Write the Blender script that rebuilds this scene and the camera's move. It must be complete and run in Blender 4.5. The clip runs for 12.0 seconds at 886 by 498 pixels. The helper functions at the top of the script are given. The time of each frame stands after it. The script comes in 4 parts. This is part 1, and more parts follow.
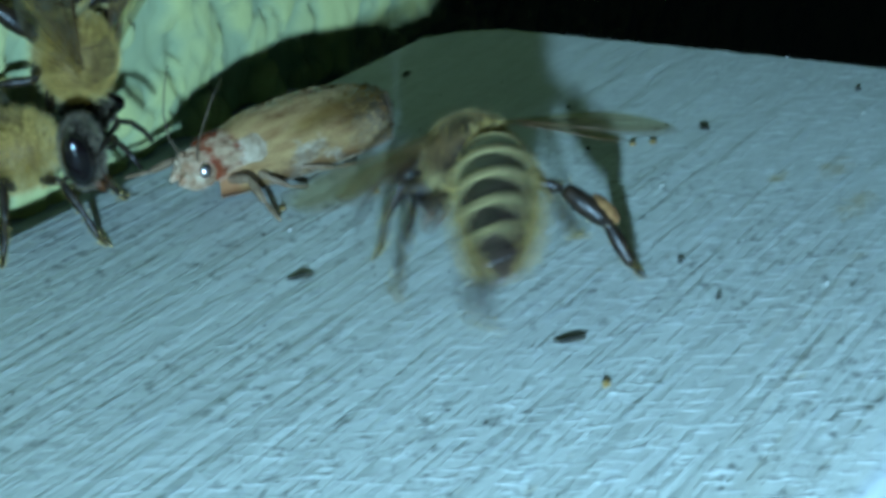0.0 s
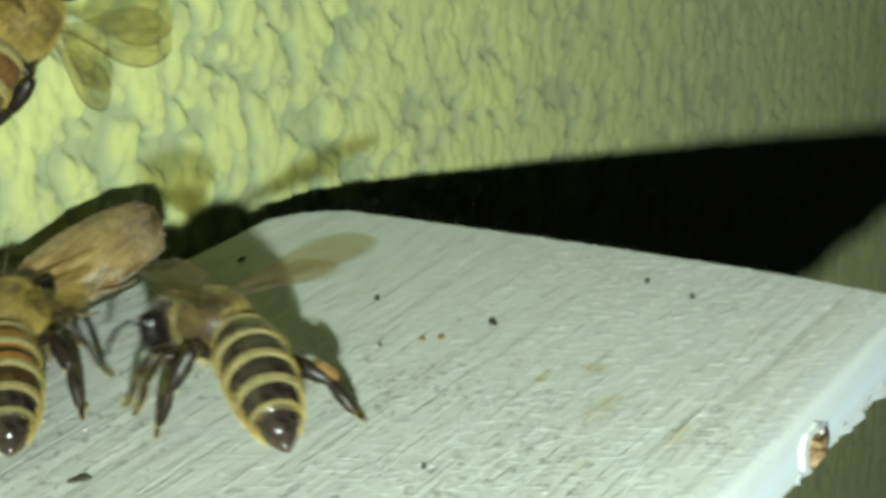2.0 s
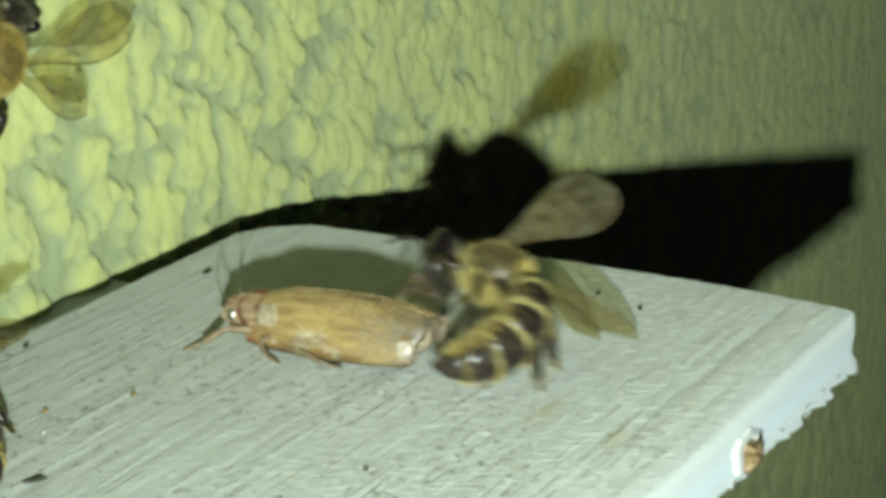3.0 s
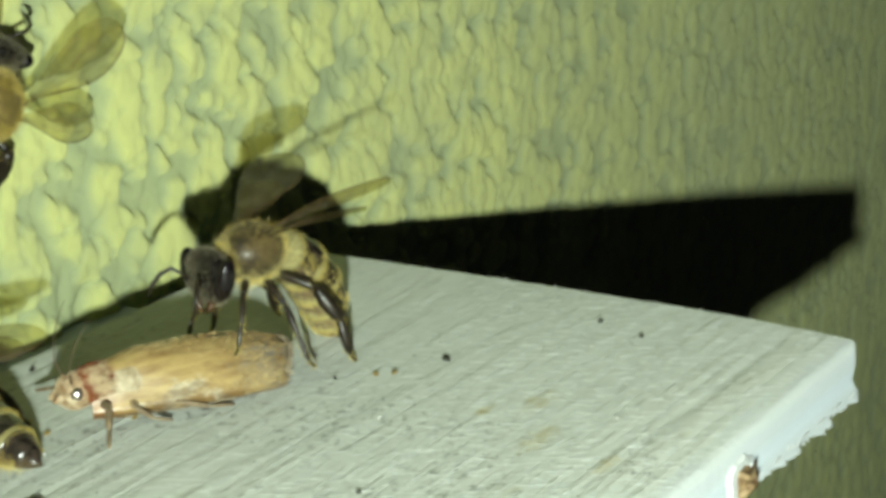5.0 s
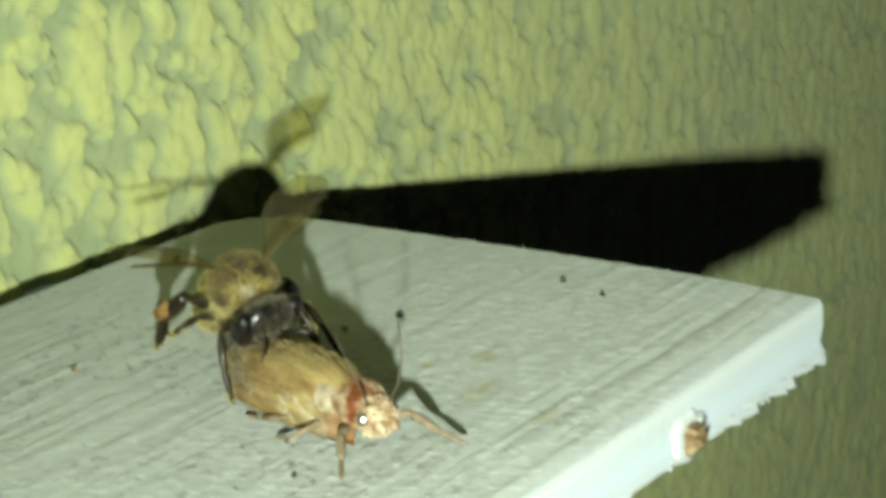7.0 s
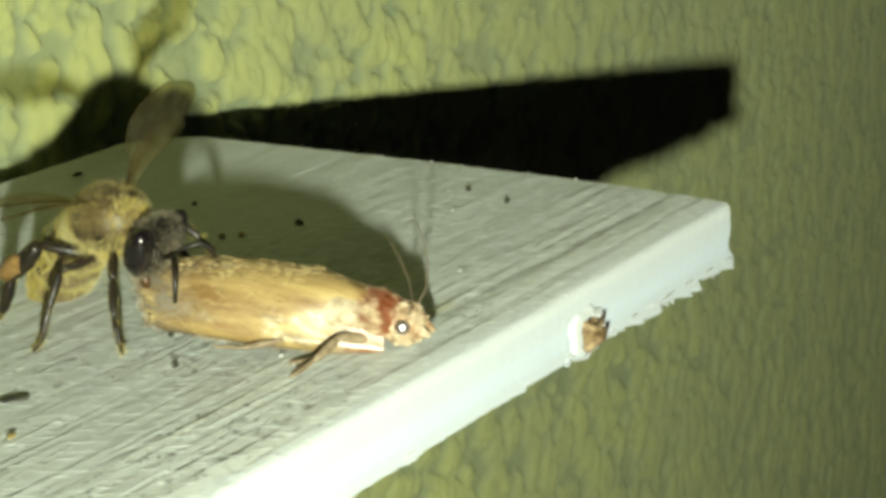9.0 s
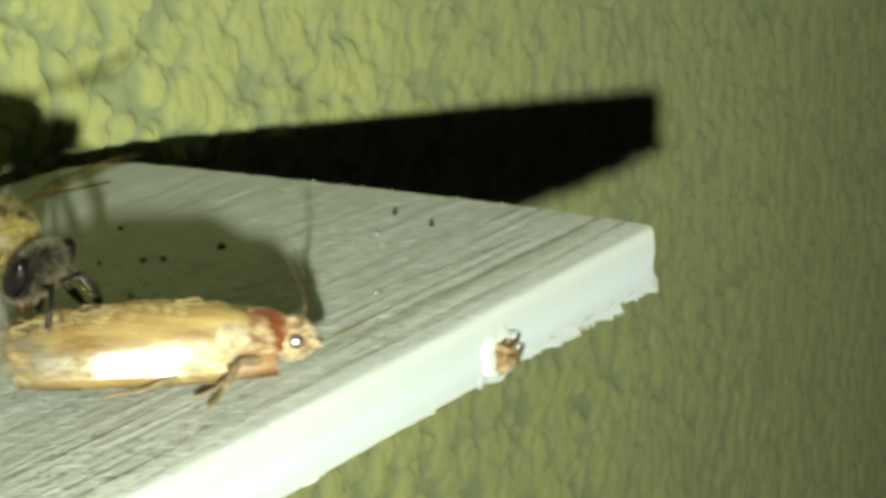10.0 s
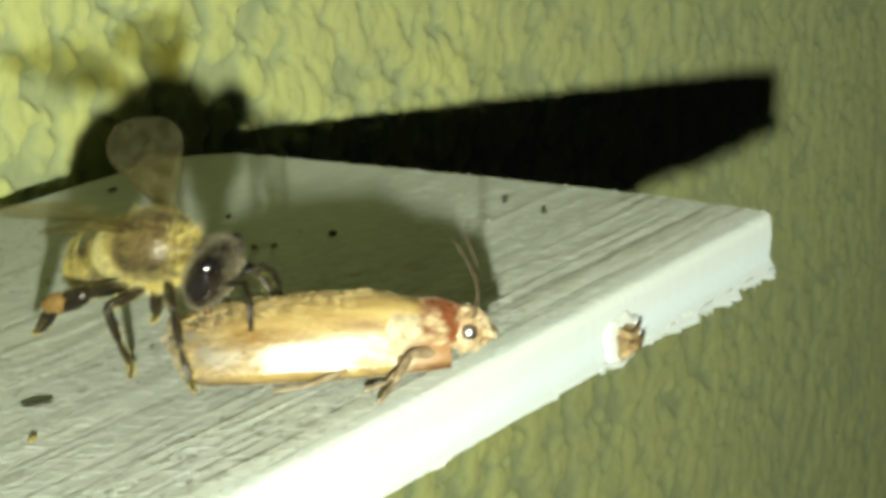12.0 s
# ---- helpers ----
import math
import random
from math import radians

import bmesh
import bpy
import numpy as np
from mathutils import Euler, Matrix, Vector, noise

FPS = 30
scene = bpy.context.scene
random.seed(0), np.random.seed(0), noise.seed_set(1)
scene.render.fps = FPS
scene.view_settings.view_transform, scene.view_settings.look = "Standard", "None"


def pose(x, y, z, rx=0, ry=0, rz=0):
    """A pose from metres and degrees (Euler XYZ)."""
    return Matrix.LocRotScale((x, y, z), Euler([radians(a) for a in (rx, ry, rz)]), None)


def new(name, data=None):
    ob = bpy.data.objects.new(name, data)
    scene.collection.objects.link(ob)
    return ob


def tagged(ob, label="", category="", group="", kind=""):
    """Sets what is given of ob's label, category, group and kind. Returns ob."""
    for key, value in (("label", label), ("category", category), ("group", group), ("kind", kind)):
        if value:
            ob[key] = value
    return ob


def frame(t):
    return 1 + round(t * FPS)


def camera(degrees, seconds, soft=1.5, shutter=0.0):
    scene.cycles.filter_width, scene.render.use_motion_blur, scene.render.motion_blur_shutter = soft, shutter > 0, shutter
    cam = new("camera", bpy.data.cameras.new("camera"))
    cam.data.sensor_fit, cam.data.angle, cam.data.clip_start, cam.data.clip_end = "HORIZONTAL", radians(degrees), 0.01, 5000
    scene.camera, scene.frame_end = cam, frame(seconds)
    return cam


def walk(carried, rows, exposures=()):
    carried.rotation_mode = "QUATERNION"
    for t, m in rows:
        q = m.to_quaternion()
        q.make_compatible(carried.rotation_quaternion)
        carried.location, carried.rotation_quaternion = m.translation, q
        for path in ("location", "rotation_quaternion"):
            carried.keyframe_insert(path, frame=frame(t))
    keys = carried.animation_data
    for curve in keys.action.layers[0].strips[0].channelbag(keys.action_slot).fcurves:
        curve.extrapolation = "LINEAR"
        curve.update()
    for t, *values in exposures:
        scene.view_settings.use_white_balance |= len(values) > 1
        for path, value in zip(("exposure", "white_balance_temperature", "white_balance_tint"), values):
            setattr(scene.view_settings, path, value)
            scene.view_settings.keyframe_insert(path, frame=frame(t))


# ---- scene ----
MM = 0.001          # everything below is written in millimetres
CAM_ROWS = [
        (0, -76.757, -48.153, 23.840, 67.971, 1.695, -59.946),
        (0.5, -75.523, -51.340, 25.881, 67.833, 1.606, -59.711),
        (1, -74.882, -55.137, 26.685, 68.636, 1.766, -59.117),
        (1.5, -75.943, -56.068, 28.887, 69.252, 1.843, -58.599),
        (2, -75.229, -59.235, 30.939, 69.893, 1.975, -58.554),
        (2.3, -75.377, -60.255, 31.154, 69.912, 2.024, -59.162),
        (2.5, -75.475, -60.935, 31.298, 70.305, 2.056, -58.275),
        (3, -75.885, -63.114, 31.220, 70.636, 2.063, -57.923),
        (3.2, -75.959, -64.633, 31.158, 70.777, 2.103, -57.802),
        (4.8, -74.929, -66.355, 30.055, 72.009, 2.088, -56.500),
        (5, -75.450, -65.209, 30.981, 71.787, 2.242, -56.481),
        (5.5, -73.456, -65.336, 31.039, 71.863, 2.434, -56.119),
        (5.6, -73.280, -65.207, 30.862, 72.095, 2.489, -56.738),
        (5.8, -72.928, -64.948, 30.509, 72.243, 2.598, -57.006),
        (6, -72.576, -64.690, 30.156, 72.075, 2.708, -55.675),
        (6.5, -72.877, -64.947, 30.393, 71.845, 2.761, -54.502),
        (7, -71.546, -68.890, 27.513, 72.399, 2.669, -54.170),
        (7.2, -71.479, -69.713, 26.516, 71.743, 2.526, -55.138),
        (7.4, -71.412, -70.536, 25.519, 72.020, 2.383, -54.927),
        (7.5, -71.378, -70.947, 25.020, 72.309, 2.311, -54.423),
        (7.7, -71.203, -70.694, 23.807, 72.414, 2.149, -54.823),
        (9.3, -69.367, -70.625, 22.630, 72.350, 2.739, -55.370),
        (9.5, -69.131, -71.393, 22.116, 72.877, 2.672, -55.294),
        (10, -67.812, -73.306, 22.275, 73.434, 2.759, -55.315),
        (10.5, -66.499, -74.931, 22.324, 73.501, 3.088, -55.386),
        (10.7, -67.159, -74.555, 22.636, 74.069, 3.110, -56.444),
        (10.9, -67.818, -74.179, 22.947, 73.555, 3.131, -55.942),
        (11, -68.148, -73.991, 23.103, 73.704, 3.142, -55.157),
        (11.1, -68.713, -73.534, 23.283, 74.407, 3.247, -54.733),
        (11.2, -69.278, -73.078, 23.463, 75.198, 3.351, -54.239),
        (11.3, -69.842, -72.621, 23.644, 75.127, 3.456, -53.952),
        (11.5, -70.972, -71.708, 24.004, 73.929, 3.665, -54.141),
        (11.7, -70.036, -71.432, 22.922, 74.190, 3.555, -54.526),
        (11.9, -69.099, -71.157, 21.839, 73.807, 3.444, -54.060),
        (12, -68.631, -71.019, 21.298, 73.750, 3.389, -53.651)]
cam = camera(26.416, 12.0, soft=4.0, shutter=0.5)


def mpose(x, y, z, rx=0, ry=0, rz=0):
    return pose(x * MM, y * MM, z * MM, rx, ry, rz)


walk(cam, [(r[0], mpose(*r[1:])) for r in CAM_ROWS],
     exposures=[(0, -0.6, 4250, 4), (0.5, -0.30, 5050, 6), (1.0, 0.1, 5950, 8), (1.5, 0.32, 6550, 10),
                (3.0, 0.48, 6550, 10), (5.5, 0.6, 6850, 10), (7.0, 0.5, 6900, 8), (7.5, 0.44, 7200, 10), (9.5, 0.42, 7500, 11), (11.5, 0.6, 7700, 9), (12.0, 0.44, 7700, 10)])

# night sky: almost no light besides the hand-held lamp
world = bpy.data.worlds.new("night")
scene.world = world
world.use_nodes = True
world.node_tree.nodes["Background"].inputs[0].default_value = (0.5, 0.6, 0.7, 1)
world.node_tree.nodes["Background"].inputs[1].default_value = 0.005
LAMP = 10600.0
LAMP_AT = (-0.6, 0.0)            # sideways and back from the lens
LAMP_DROP = [(0.0, -13.0), (6.0, -13.0), (7.5, -12.6), (9.5, -12.05), (12.0, -12.1)]   # seconds, how far below the lens it is held


# ---- materials ----
class Mat:
    """A node material with small helpers."""

    def __init__(self, name):
        self.m = bpy.data.materials.new(name)
        self.m.use_nodes = True
        self.t = self.m.node_tree
        self.b = self.t.nodes["Principled BSDF"]
        self.out = self.t.nodes["Material Output"]
        self.co = None

    def node(self, kind, **inputs):
        n = self.t.nodes.new(kind)
        for key, value in inputs.items():
            self.put(n.inputs[key.replace("_", " ")], value)
        return n

    def put(self, socket, value):
        if isinstance(value, bpy.types.NodeSocket):
            self.t.links.new(value, socket)
        elif isinstance(value, tuple) and len(value) == 3 and socket.type == "RGBA":
            socket.default_value = (*value, 1)
        else:
            socket.default_value = value

    def coords(self, scale=(1000, 1000, 1000), rot=(0, 0, 0)):
        if self.co is None:
            self.co = self.node("ShaderNodeTexCoord")
        return self.node("ShaderNodeMapping", Vector=self.co.outputs["Object"], Scale=scale, Rotation=rot).outputs[0]

    def noise(self, scale=(1000, 1000, 1000), detail=3.0, rough=0.5, rot=(0, 0, 0)):
        return self.node("ShaderNodeTexNoise", Vector=self.coords(scale, rot), Scale=1.0, Detail=detail, Roughness=rough).outputs[0]

    def strokes(self, length, width, angle, detail=2.0, rough=0.5):
        """Noise drawn out along a direction in the board's plane; sizes in millimetres."""
        if self.co is None:
            self.co = self.node("ShaderNodeTexCoord")
        n = self.node("ShaderNodeMapping", Vector=self.co.outputs["Object"], Rotation=(0, 0, math.radians(angle)),
                      Scale=(length * MM, width * MM, width * MM))
        n.vector_type = "TEXTURE"
        return self.node("ShaderNodeTexNoise", Vector=n.outputs[0], Scale=1.0, Detail=detail, Roughness=rough).outputs[0]

    def value(self, fac, a, b, lo=0.0, hi=1.0):
        return self.node("ShaderNodeMapRange", Value=fac, From_Min=a, From_Max=b, To_Min=lo, To_Max=hi).outputs[0]

    def math(self, op, a, b=0.0):
        n = self.t.nodes.new("ShaderNodeMath")
        n.operation = op
        self.put(n.inputs[0], a)
        self.put(n.inputs[1], b)
        return n.outputs[0]

    def mix(self, fac, a, b):
        n = self.t.nodes.new("ShaderNodeMix")
        n.data_type = "RGBA"
        self.put(n.inputs[0], fac)
        self.put(n.inputs[6], a)
        self.put(n.inputs[7], b)
        return n.outputs[2]

    def bump(self, height, strength=0.5, dist=0.0001, normal=None):
        n = self.node("ShaderNodeBump", Height=height, Strength=strength, Distance=dist)
        if normal:
            self.put(n.inputs["Normal"], normal)
        self.put(self.b.inputs["Normal"], n.outputs[0])
        return n.outputs[0]

    def set(self, color=None, rough=None, **more):
        if color is not None:
            self.put(self.b.inputs["Base Color"], color)
        if rough is not None:
            self.put(self.b.inputs["Roughness"], rough)
        for key, value in more.items():
            self.put(self.b.inputs[key.replace("_", " ")], value)
        return self


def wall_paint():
    """Grey-green paint, yellower in patches; plateaus lighter and hollows darker, relief shading put into the colour.
    """
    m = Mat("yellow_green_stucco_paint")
    relief_tone = m.node("ShaderNodeAttribute")
    relief_tone.attribute_name = "relief_tone"
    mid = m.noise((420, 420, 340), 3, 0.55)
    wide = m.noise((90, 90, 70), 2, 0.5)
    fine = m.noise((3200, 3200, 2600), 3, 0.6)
    yellow = m.math("ADD", relief_tone.outputs["Fac"], m.value(mid, 0.3, 0.7, -0.18, 0.18))
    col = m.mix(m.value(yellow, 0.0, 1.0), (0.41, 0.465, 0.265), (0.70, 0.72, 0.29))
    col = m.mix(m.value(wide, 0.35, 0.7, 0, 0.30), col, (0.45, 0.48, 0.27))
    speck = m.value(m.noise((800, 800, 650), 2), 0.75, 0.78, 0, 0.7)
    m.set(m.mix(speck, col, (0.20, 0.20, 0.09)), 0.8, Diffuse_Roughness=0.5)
    m.bump(fine, 0.25, 0.0001)
    return m.m


STAINS = ((-12.9, -27.1, 1.3, 0.55), (-16.0, -29.0, 1.6, 0.55), (-17.0, -32.7, 1.0, 0.45), (-14.6, -25.6, 0.9, 0.3))


def board_paint():
    m = Mat("worn_grey_white_board_paint")
    sep = m.node("ShaderNodeSeparateXYZ", Vector=m.coords())
    y = sep.outputs[1]
    streak = m.strokes(3.0, 0.5, 0, 4, 0.6)
    long = m.strokes(6.0, 0.32, 1, 4, 0.65)
    thin = m.strokes(1.4, 0.24, 4, 3, 0.6)
    cross = m.strokes(1.05, 0.24, -59, 3, 0.55)
    ridge = m.strokes(16, 0.85, 0, 2, 0.5)
    grime = m.noise((90, 150, 150), 3)
    spots = m.noise((1500, 1900, 1900), 4, 0.75)
    patch = m.noise((140, 190, 190), 2)
    outer = m.math("MULTIPLY", m.value(y, -28.0, -31.0), m.value(y, -35.8, -34.8))
    combed = m.value(y, -14.0, -28.0, 0.25, 1.0)
    flat = m.math("MULTIPLY", m.value(sep.outputs[2], -0.5, -0.05, 0.3, 1.0), m.value(y, -35.9, -34.9, 0.4, 1.0))
    col = m.mix(m.value(streak, 0.34, 0.66), (0.49, 0.515, 0.465), (0.57, 0.60, 0.545))
    col = m.mix(m.value(long, 0.60, 0.72, 0, 0.15), col, (0.42, 0.45, 0.42))
    col = m.mix(m.value(grime, 0.45, 0.7, 0, 0.45), col, (0.54, 0.565, 0.50))
    col = m.mix(m.math("MULTIPLY", m.value(ridge, 0.5, 0.7, 0, 0.5), outer), col, (0.46, 0.46, 0.37))
    # clusters of dark specks
    many = m.math("MULTIPLY", m.math("MULTIPLY", m.value(patch, 0.40, 0.54), m.value(sep.outputs[0], -11.0, -17.0)), m.value(spots, 0.56, 0.60, 0, 0.75))
    col = m.mix(many, col, (0.13, 0.135, 0.115))
    # pale cross strokes: glints on the embossed dashes, put into the colour
    col = m.mix(m.math("MULTIPLY", m.value(cross, 0.55, 0.60, 0, 0.85), combed), col, (0.82, 0.85, 0.81))
    col = m.mix(m.value(m.noise((260, 480, 480), 4, 0.7), 0.66, 0.76, 0, 0.5), col, (0.45, 0.40, 0.20))
    # ochre wax smears
    for sx, sy, lx, ly in STAINS:
        dx = m.math("MULTIPLY", m.math("SUBTRACT", sep.outputs[0], sx), 1 / lx)
        dy = m.math("MULTIPLY", m.math("SUBTRACT", y, sy), 1 / ly)
        d = m.math("ADD", m.math("ADD", m.math("MULTIPLY", dx, dx), m.math("MULTIPLY", dy, dy)), m.value(spots, 0.35, 0.65, 1.0, -1.0))
        col = m.mix(m.value(d, 1.2, -0.4, 0, 0.6), col, (0.40, 0.33, 0.12))
    # thicker paint wraps the outer edge, coloured darker to offset lamp light on it
    wrap = m.math("ADD", m.value(y, -35.0, -36.0), m.value(streak, 0.3, 0.7, -0.45, 0.45))
    col = m.mix(m.value(wrap, 0.2, 0.8), col, (0.50, 0.53, 0.515))
    # bluer side face, also darkened in colour where the lamp strikes it most directly
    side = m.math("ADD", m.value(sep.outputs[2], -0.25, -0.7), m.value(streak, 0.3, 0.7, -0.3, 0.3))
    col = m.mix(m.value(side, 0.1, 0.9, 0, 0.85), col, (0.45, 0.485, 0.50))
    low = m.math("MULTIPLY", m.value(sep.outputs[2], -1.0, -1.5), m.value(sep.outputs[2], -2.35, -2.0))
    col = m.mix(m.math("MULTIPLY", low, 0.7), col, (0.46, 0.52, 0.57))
    m.set(col, m.value(thin, 0.3, 0.7, 0.34, 0.58), Diffuse_Roughness=0.7)
    h = m.math("ADD", m.math("MULTIPLY", streak, 0.45), m.math("MULTIPLY", thin, 0.34))
    h = m.math("ADD", h, m.math("MULTIPLY", m.math("MULTIPLY", m.value(cross, 0.53, 0.66), combed), 0.42))
    h = m.math("ADD", h, m.math("MULTIPLY", m.math("MULTIPLY", ridge, outer), 1.4))
    h = m.math("ADD", h, m.math("MULTIPLY", m.math("MULTIPLY", long, m.value(sep.outputs[0], -6.0, -22.0, 0.5, 1.5)), 0.55))
    m.bump(m.math("MULTIPLY", h, flat), 1.0, 0.00016)
    return m.m


def simple(name, a, b, scale=1500, rough=0.5, bump=0.3, stretch=(1, 1, 1), dist=0.00006, lo=0.35, hi=0.65, **more):
    m = Mat(name)
    s = tuple(scale * k for k in stretch)
    n = m.noise(s, 4, 0.6)
    m.set(m.mix(m.value(n, lo, hi), a, b), rough, **more)
    if bump:
        m.bump(m.noise(tuple(3 * k for k in s), 3), bump, dist)
    return m.m


def wing_film():
    m = Mat("bee_wing_film")
    n = m.noise((900, 1400, 1000), 3)
    m.set(m.mix(m.value(n, 0.35, 0.65), (0.46, 0.41, 0.24), (0.62, 0.58, 0.40)), 0.14, Specular_IOR_Level=1.0)
    m.bump(m.noise((700, 1100, 700), 2), 0.7, 0.00012)
    clear = m.node("ShaderNodeBsdfTransparent", Color=(0.86, 0.835, 0.69))
    mixer = m.node("ShaderNodeMixShader")
    m.put(mixer.inputs[0], m.value(n, 0.3, 0.7, 0.05, 0.10))
    m.put(mixer.inputs[1], clear.outputs[0])
    m.put(mixer.inputs[2], m.b.outputs[0])
    m.put(m.out.inputs["Surface"], mixer.outputs[0])
    return m.m


def moth_wing():
    """Silky scales: rust at the shoulder, golden and cream along the wing, grey-brown at the tail."""
    m = Mat("moth_wing_scales")
    sep = m.node("ShaderNodeSeparateXYZ", Vector=m.coords())
    streak = m.noise((210, 1500, 1500), 4, 0.6)
    blot = m.noise((420, 700, 700), 4, 0.65)
    col = m.mix(m.value(streak, 0.36, 0.64), (0.27, 0.15, 0.05), (0.56, 0.40, 0.16))
    col = m.mix(m.value(blot, 0.57, 0.63, 0, 0.85), col, (0.70, 0.61, 0.44))
    col = m.mix(m.value(m.noise((300, 650, 650), 5, 0.7), 0.55, 0.63, 0, 0.7), col, (0.17, 0.105, 0.05))
    tail = m.math("ADD", m.value(sep.outputs[0], 0.0, -5.0), m.math("MULTIPLY", m.value(blot, 0.3, 0.7, -0.5, 0.5), 0.8))
    col = m.mix(m.value(tail, 0.35, 0.95, 0, 0.88), col, (0.215, 0.185, 0.145))
    front = m.math("ADD", m.value(sep.outputs[0], 2.4, 3.8), m.math("MULTIPLY", m.value(blot, 0.3, 0.7, -0.5, 0.5), 0.7))
    col = m.mix(m.value(front, 0.3, 0.9, 0, 0.7), col, (0.30, 0.12, 0.045))
    m.set(col, 0.38, Specular_IOR_Level=1.0, Coat_Weight=0.6, Coat_Roughness=0.33)
    m.bump(m.math("ADD", streak, m.math("MULTIPLY", m.noise((4500, 6000, 6000), 3), 0.4)), 0.25, 0.0001)
    return m.m


def glow():
    m = Mat("lamp_glow")
    m.set((0, 0, 0), 0.5, Emission_Color=(0.85, 1.0, 0.90), Emission_Strength=LAMP)
    return m.m


def back_plate():
    """Black-brown plate above, tan and dusty towards the belly."""
    m = Mat("dark_bee_plate")
    sep = m.node("ShaderNodeSeparateXYZ", Vector=m.coords())
    n = m.noise((1800, 1800, 1800), 3)
    col = m.mix(m.value(n, 0.35, 0.65), (0.014, 0.011, 0.009), (0.055, 0.041, 0.03))
    belly = m.math("ADD", sep.outputs[2], m.value(n, 0.3, 0.7, -0.3, 0.3))
    col = m.mix(m.value(belly, -0.3, -1.1, 0, 0.9), col, (0.20, 0.135, 0.065))
    m.set(col, m.value(belly, -0.5, -1.2, 0.22, 0.6), Specular_IOR_Level=0.6)
    m.bump(n, 0.35, 0.00006)
    return m.m


def amber_stripe():
    """Amber plate with a dark hind margin, seen from the waist back."""
    m = Mat("amber_bee_plate")
    sep = m.node("ShaderNodeSeparateXYZ", Vector=m.coords())
    n = m.noise((1500, 1500, 1500), 3)
    col = m.mix(m.value(n, 0.35, 0.65), (0.30, 0.12, 0.02), (0.46, 0.22, 0.045))
    hind = m.math("PINGPONG", m.math("ADD", sep.outputs[0], m.math("MULTIPLY", n, 0.35)), 0.85)
    col = m.mix(m.value(hind, 0.16, 0.28), (0.016, 0.010, 0.006), col)
    m.set(col, 0.3)
    m.bump(n, 0.3, 0.00005)
    return m.m


AMBER_STRIPE = amber_stripe()
PLATE = back_plate()
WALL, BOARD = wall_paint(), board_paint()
FLAKE = simple("white_paint_flake", (0.70, 0.73, 0.72), (0.82, 0.84, 0.82), 2500, 0.45)
RAW_WOOD = simple("torn_brown_wood", (0.13, 0.065, 0.025), (0.50, 0.36, 0.19), 2600, 0.6, 1.0)
DIRT = simple("dark_dirt_crumb", (0.02, 0.02, 0.016), (0.09, 0.085, 0.06), 4000, 0.8, 0.6)
GRIT = simple("pale_grit", (0.6, 0.6, 0.55), (0.85, 0.85, 0.8), 4000, 0.3)
WAX = simple("ochre_wax_crumb", (0.30, 0.20, 0.05), (0.5, 0.38, 0.14), 4000, 0.5)
CHITIN = simple("dark_bee_chitin", (0.007, 0.006, 0.006), (0.018, 0.014, 0.011), 1800, 0.18, 0.35, Specular_IOR_Level=0.6)
HONEY_CHITIN = simple("honey_brown_bee_plate", (0.10, 0.05, 0.016), (0.27, 0.15, 0.05), 1500, 0.28, 0.35)
BROWN_CHITIN = simple("brown_bee_chitin", (0.03, 0.015, 0.006), (0.12, 0.055, 0.018), 1500, 0.28, 0.35)
BAND = simple("pale_hair_band", (0.27, 0.225, 0.08), (0.47, 0.41, 0.18), 5000, 0.75, 0.9, (1, 1, 1), 0.0001)
SKIN = simple("bee_thorax_skin", (0.026, 0.019, 0.011), (0.13, 0.088, 0.036), 900, 0.42, 0.8)
TAN_SKIN = simple("tan_bee_thorax_skin", (0.13, 0.085, 0.025), (0.36, 0.26, 0.08), 1500, 0.6, 0.8)
SHIELD = simple("bald_bee_back", (0.012, 0.008, 0.007), (0.055, 0.034, 0.024), 1600, 0.3, 0.6, Specular_IOR_Level=0.6)
FUR = simple("tan_bee_hair", (0.42, 0.30, 0.06), (0.78, 0.62, 0.18), 550, 0.6, 0)
PALE_FUR = simple("cream_bee_fringe", (0.58, 0.48, 0.18), (0.84, 0.75, 0.38), 700, 0.6, 0)
BROWN_FUR = simple("brown_bee_back_hair", (0.17, 0.12, 0.04), (0.36, 0.27, 0.10), 700, 0.6, 0)
GREY_FUR = simple("grey_face_hair", (0.11, 0.09, 0.06), (0.27, 0.23, 0.15), 900, 0.6, 0)
EYE = simple("black_bee_eye", (0.006, 0.005, 0.006), (0.015, 0.01, 0.01), 6000, 0.12, 0.1, Specular_IOR_Level=0.7)
LEG = simple("dark_bee_leg", (0.009, 0.007, 0.005), (0.035, 0.024, 0.014), 2200, 0.35, 0.4)
POLLEN = simple("orange_pollen", (0.32, 0.16, 0.04), (0.50, 0.30, 0.10), 5500, 0.8, 1.0, (1, 1, 1), 0.0002)
WING = wing_film()
VEIN = simple("wing_vein", (0.05, 0.028, 0.01), (0.14, 0.085, 0.03), 1500, 0.4, 0)
MOTH_WING = moth_wing()
MOTH_COAT = simple("dull_tan_loose_scales", (0.26, 0.16, 0.06), (0.58, 0.45, 0.22), 900, 0.75, 0, Specular_IOR_Level=0.2)
MOTH_BODY = simple("moth_body_scales", (0.36, 0.27, 0.16), (0.62, 0.52, 0.36), 2600, 0.7, 0.8)
FRINGE = simple("grey_brown_wing_fringe", (0.20, 0.15, 0.09), (0.40, 0.33, 0.23), 2600, 0.7, 0)
MOTH_RUFF = simple("rust_moth_scales", (0.24, 0.065, 0.018), (0.60, 0.46, 0.28), 1500, 0.6, 0.9, (0.6, 1.4, 1.4), lo=0.46, hi=0.62)
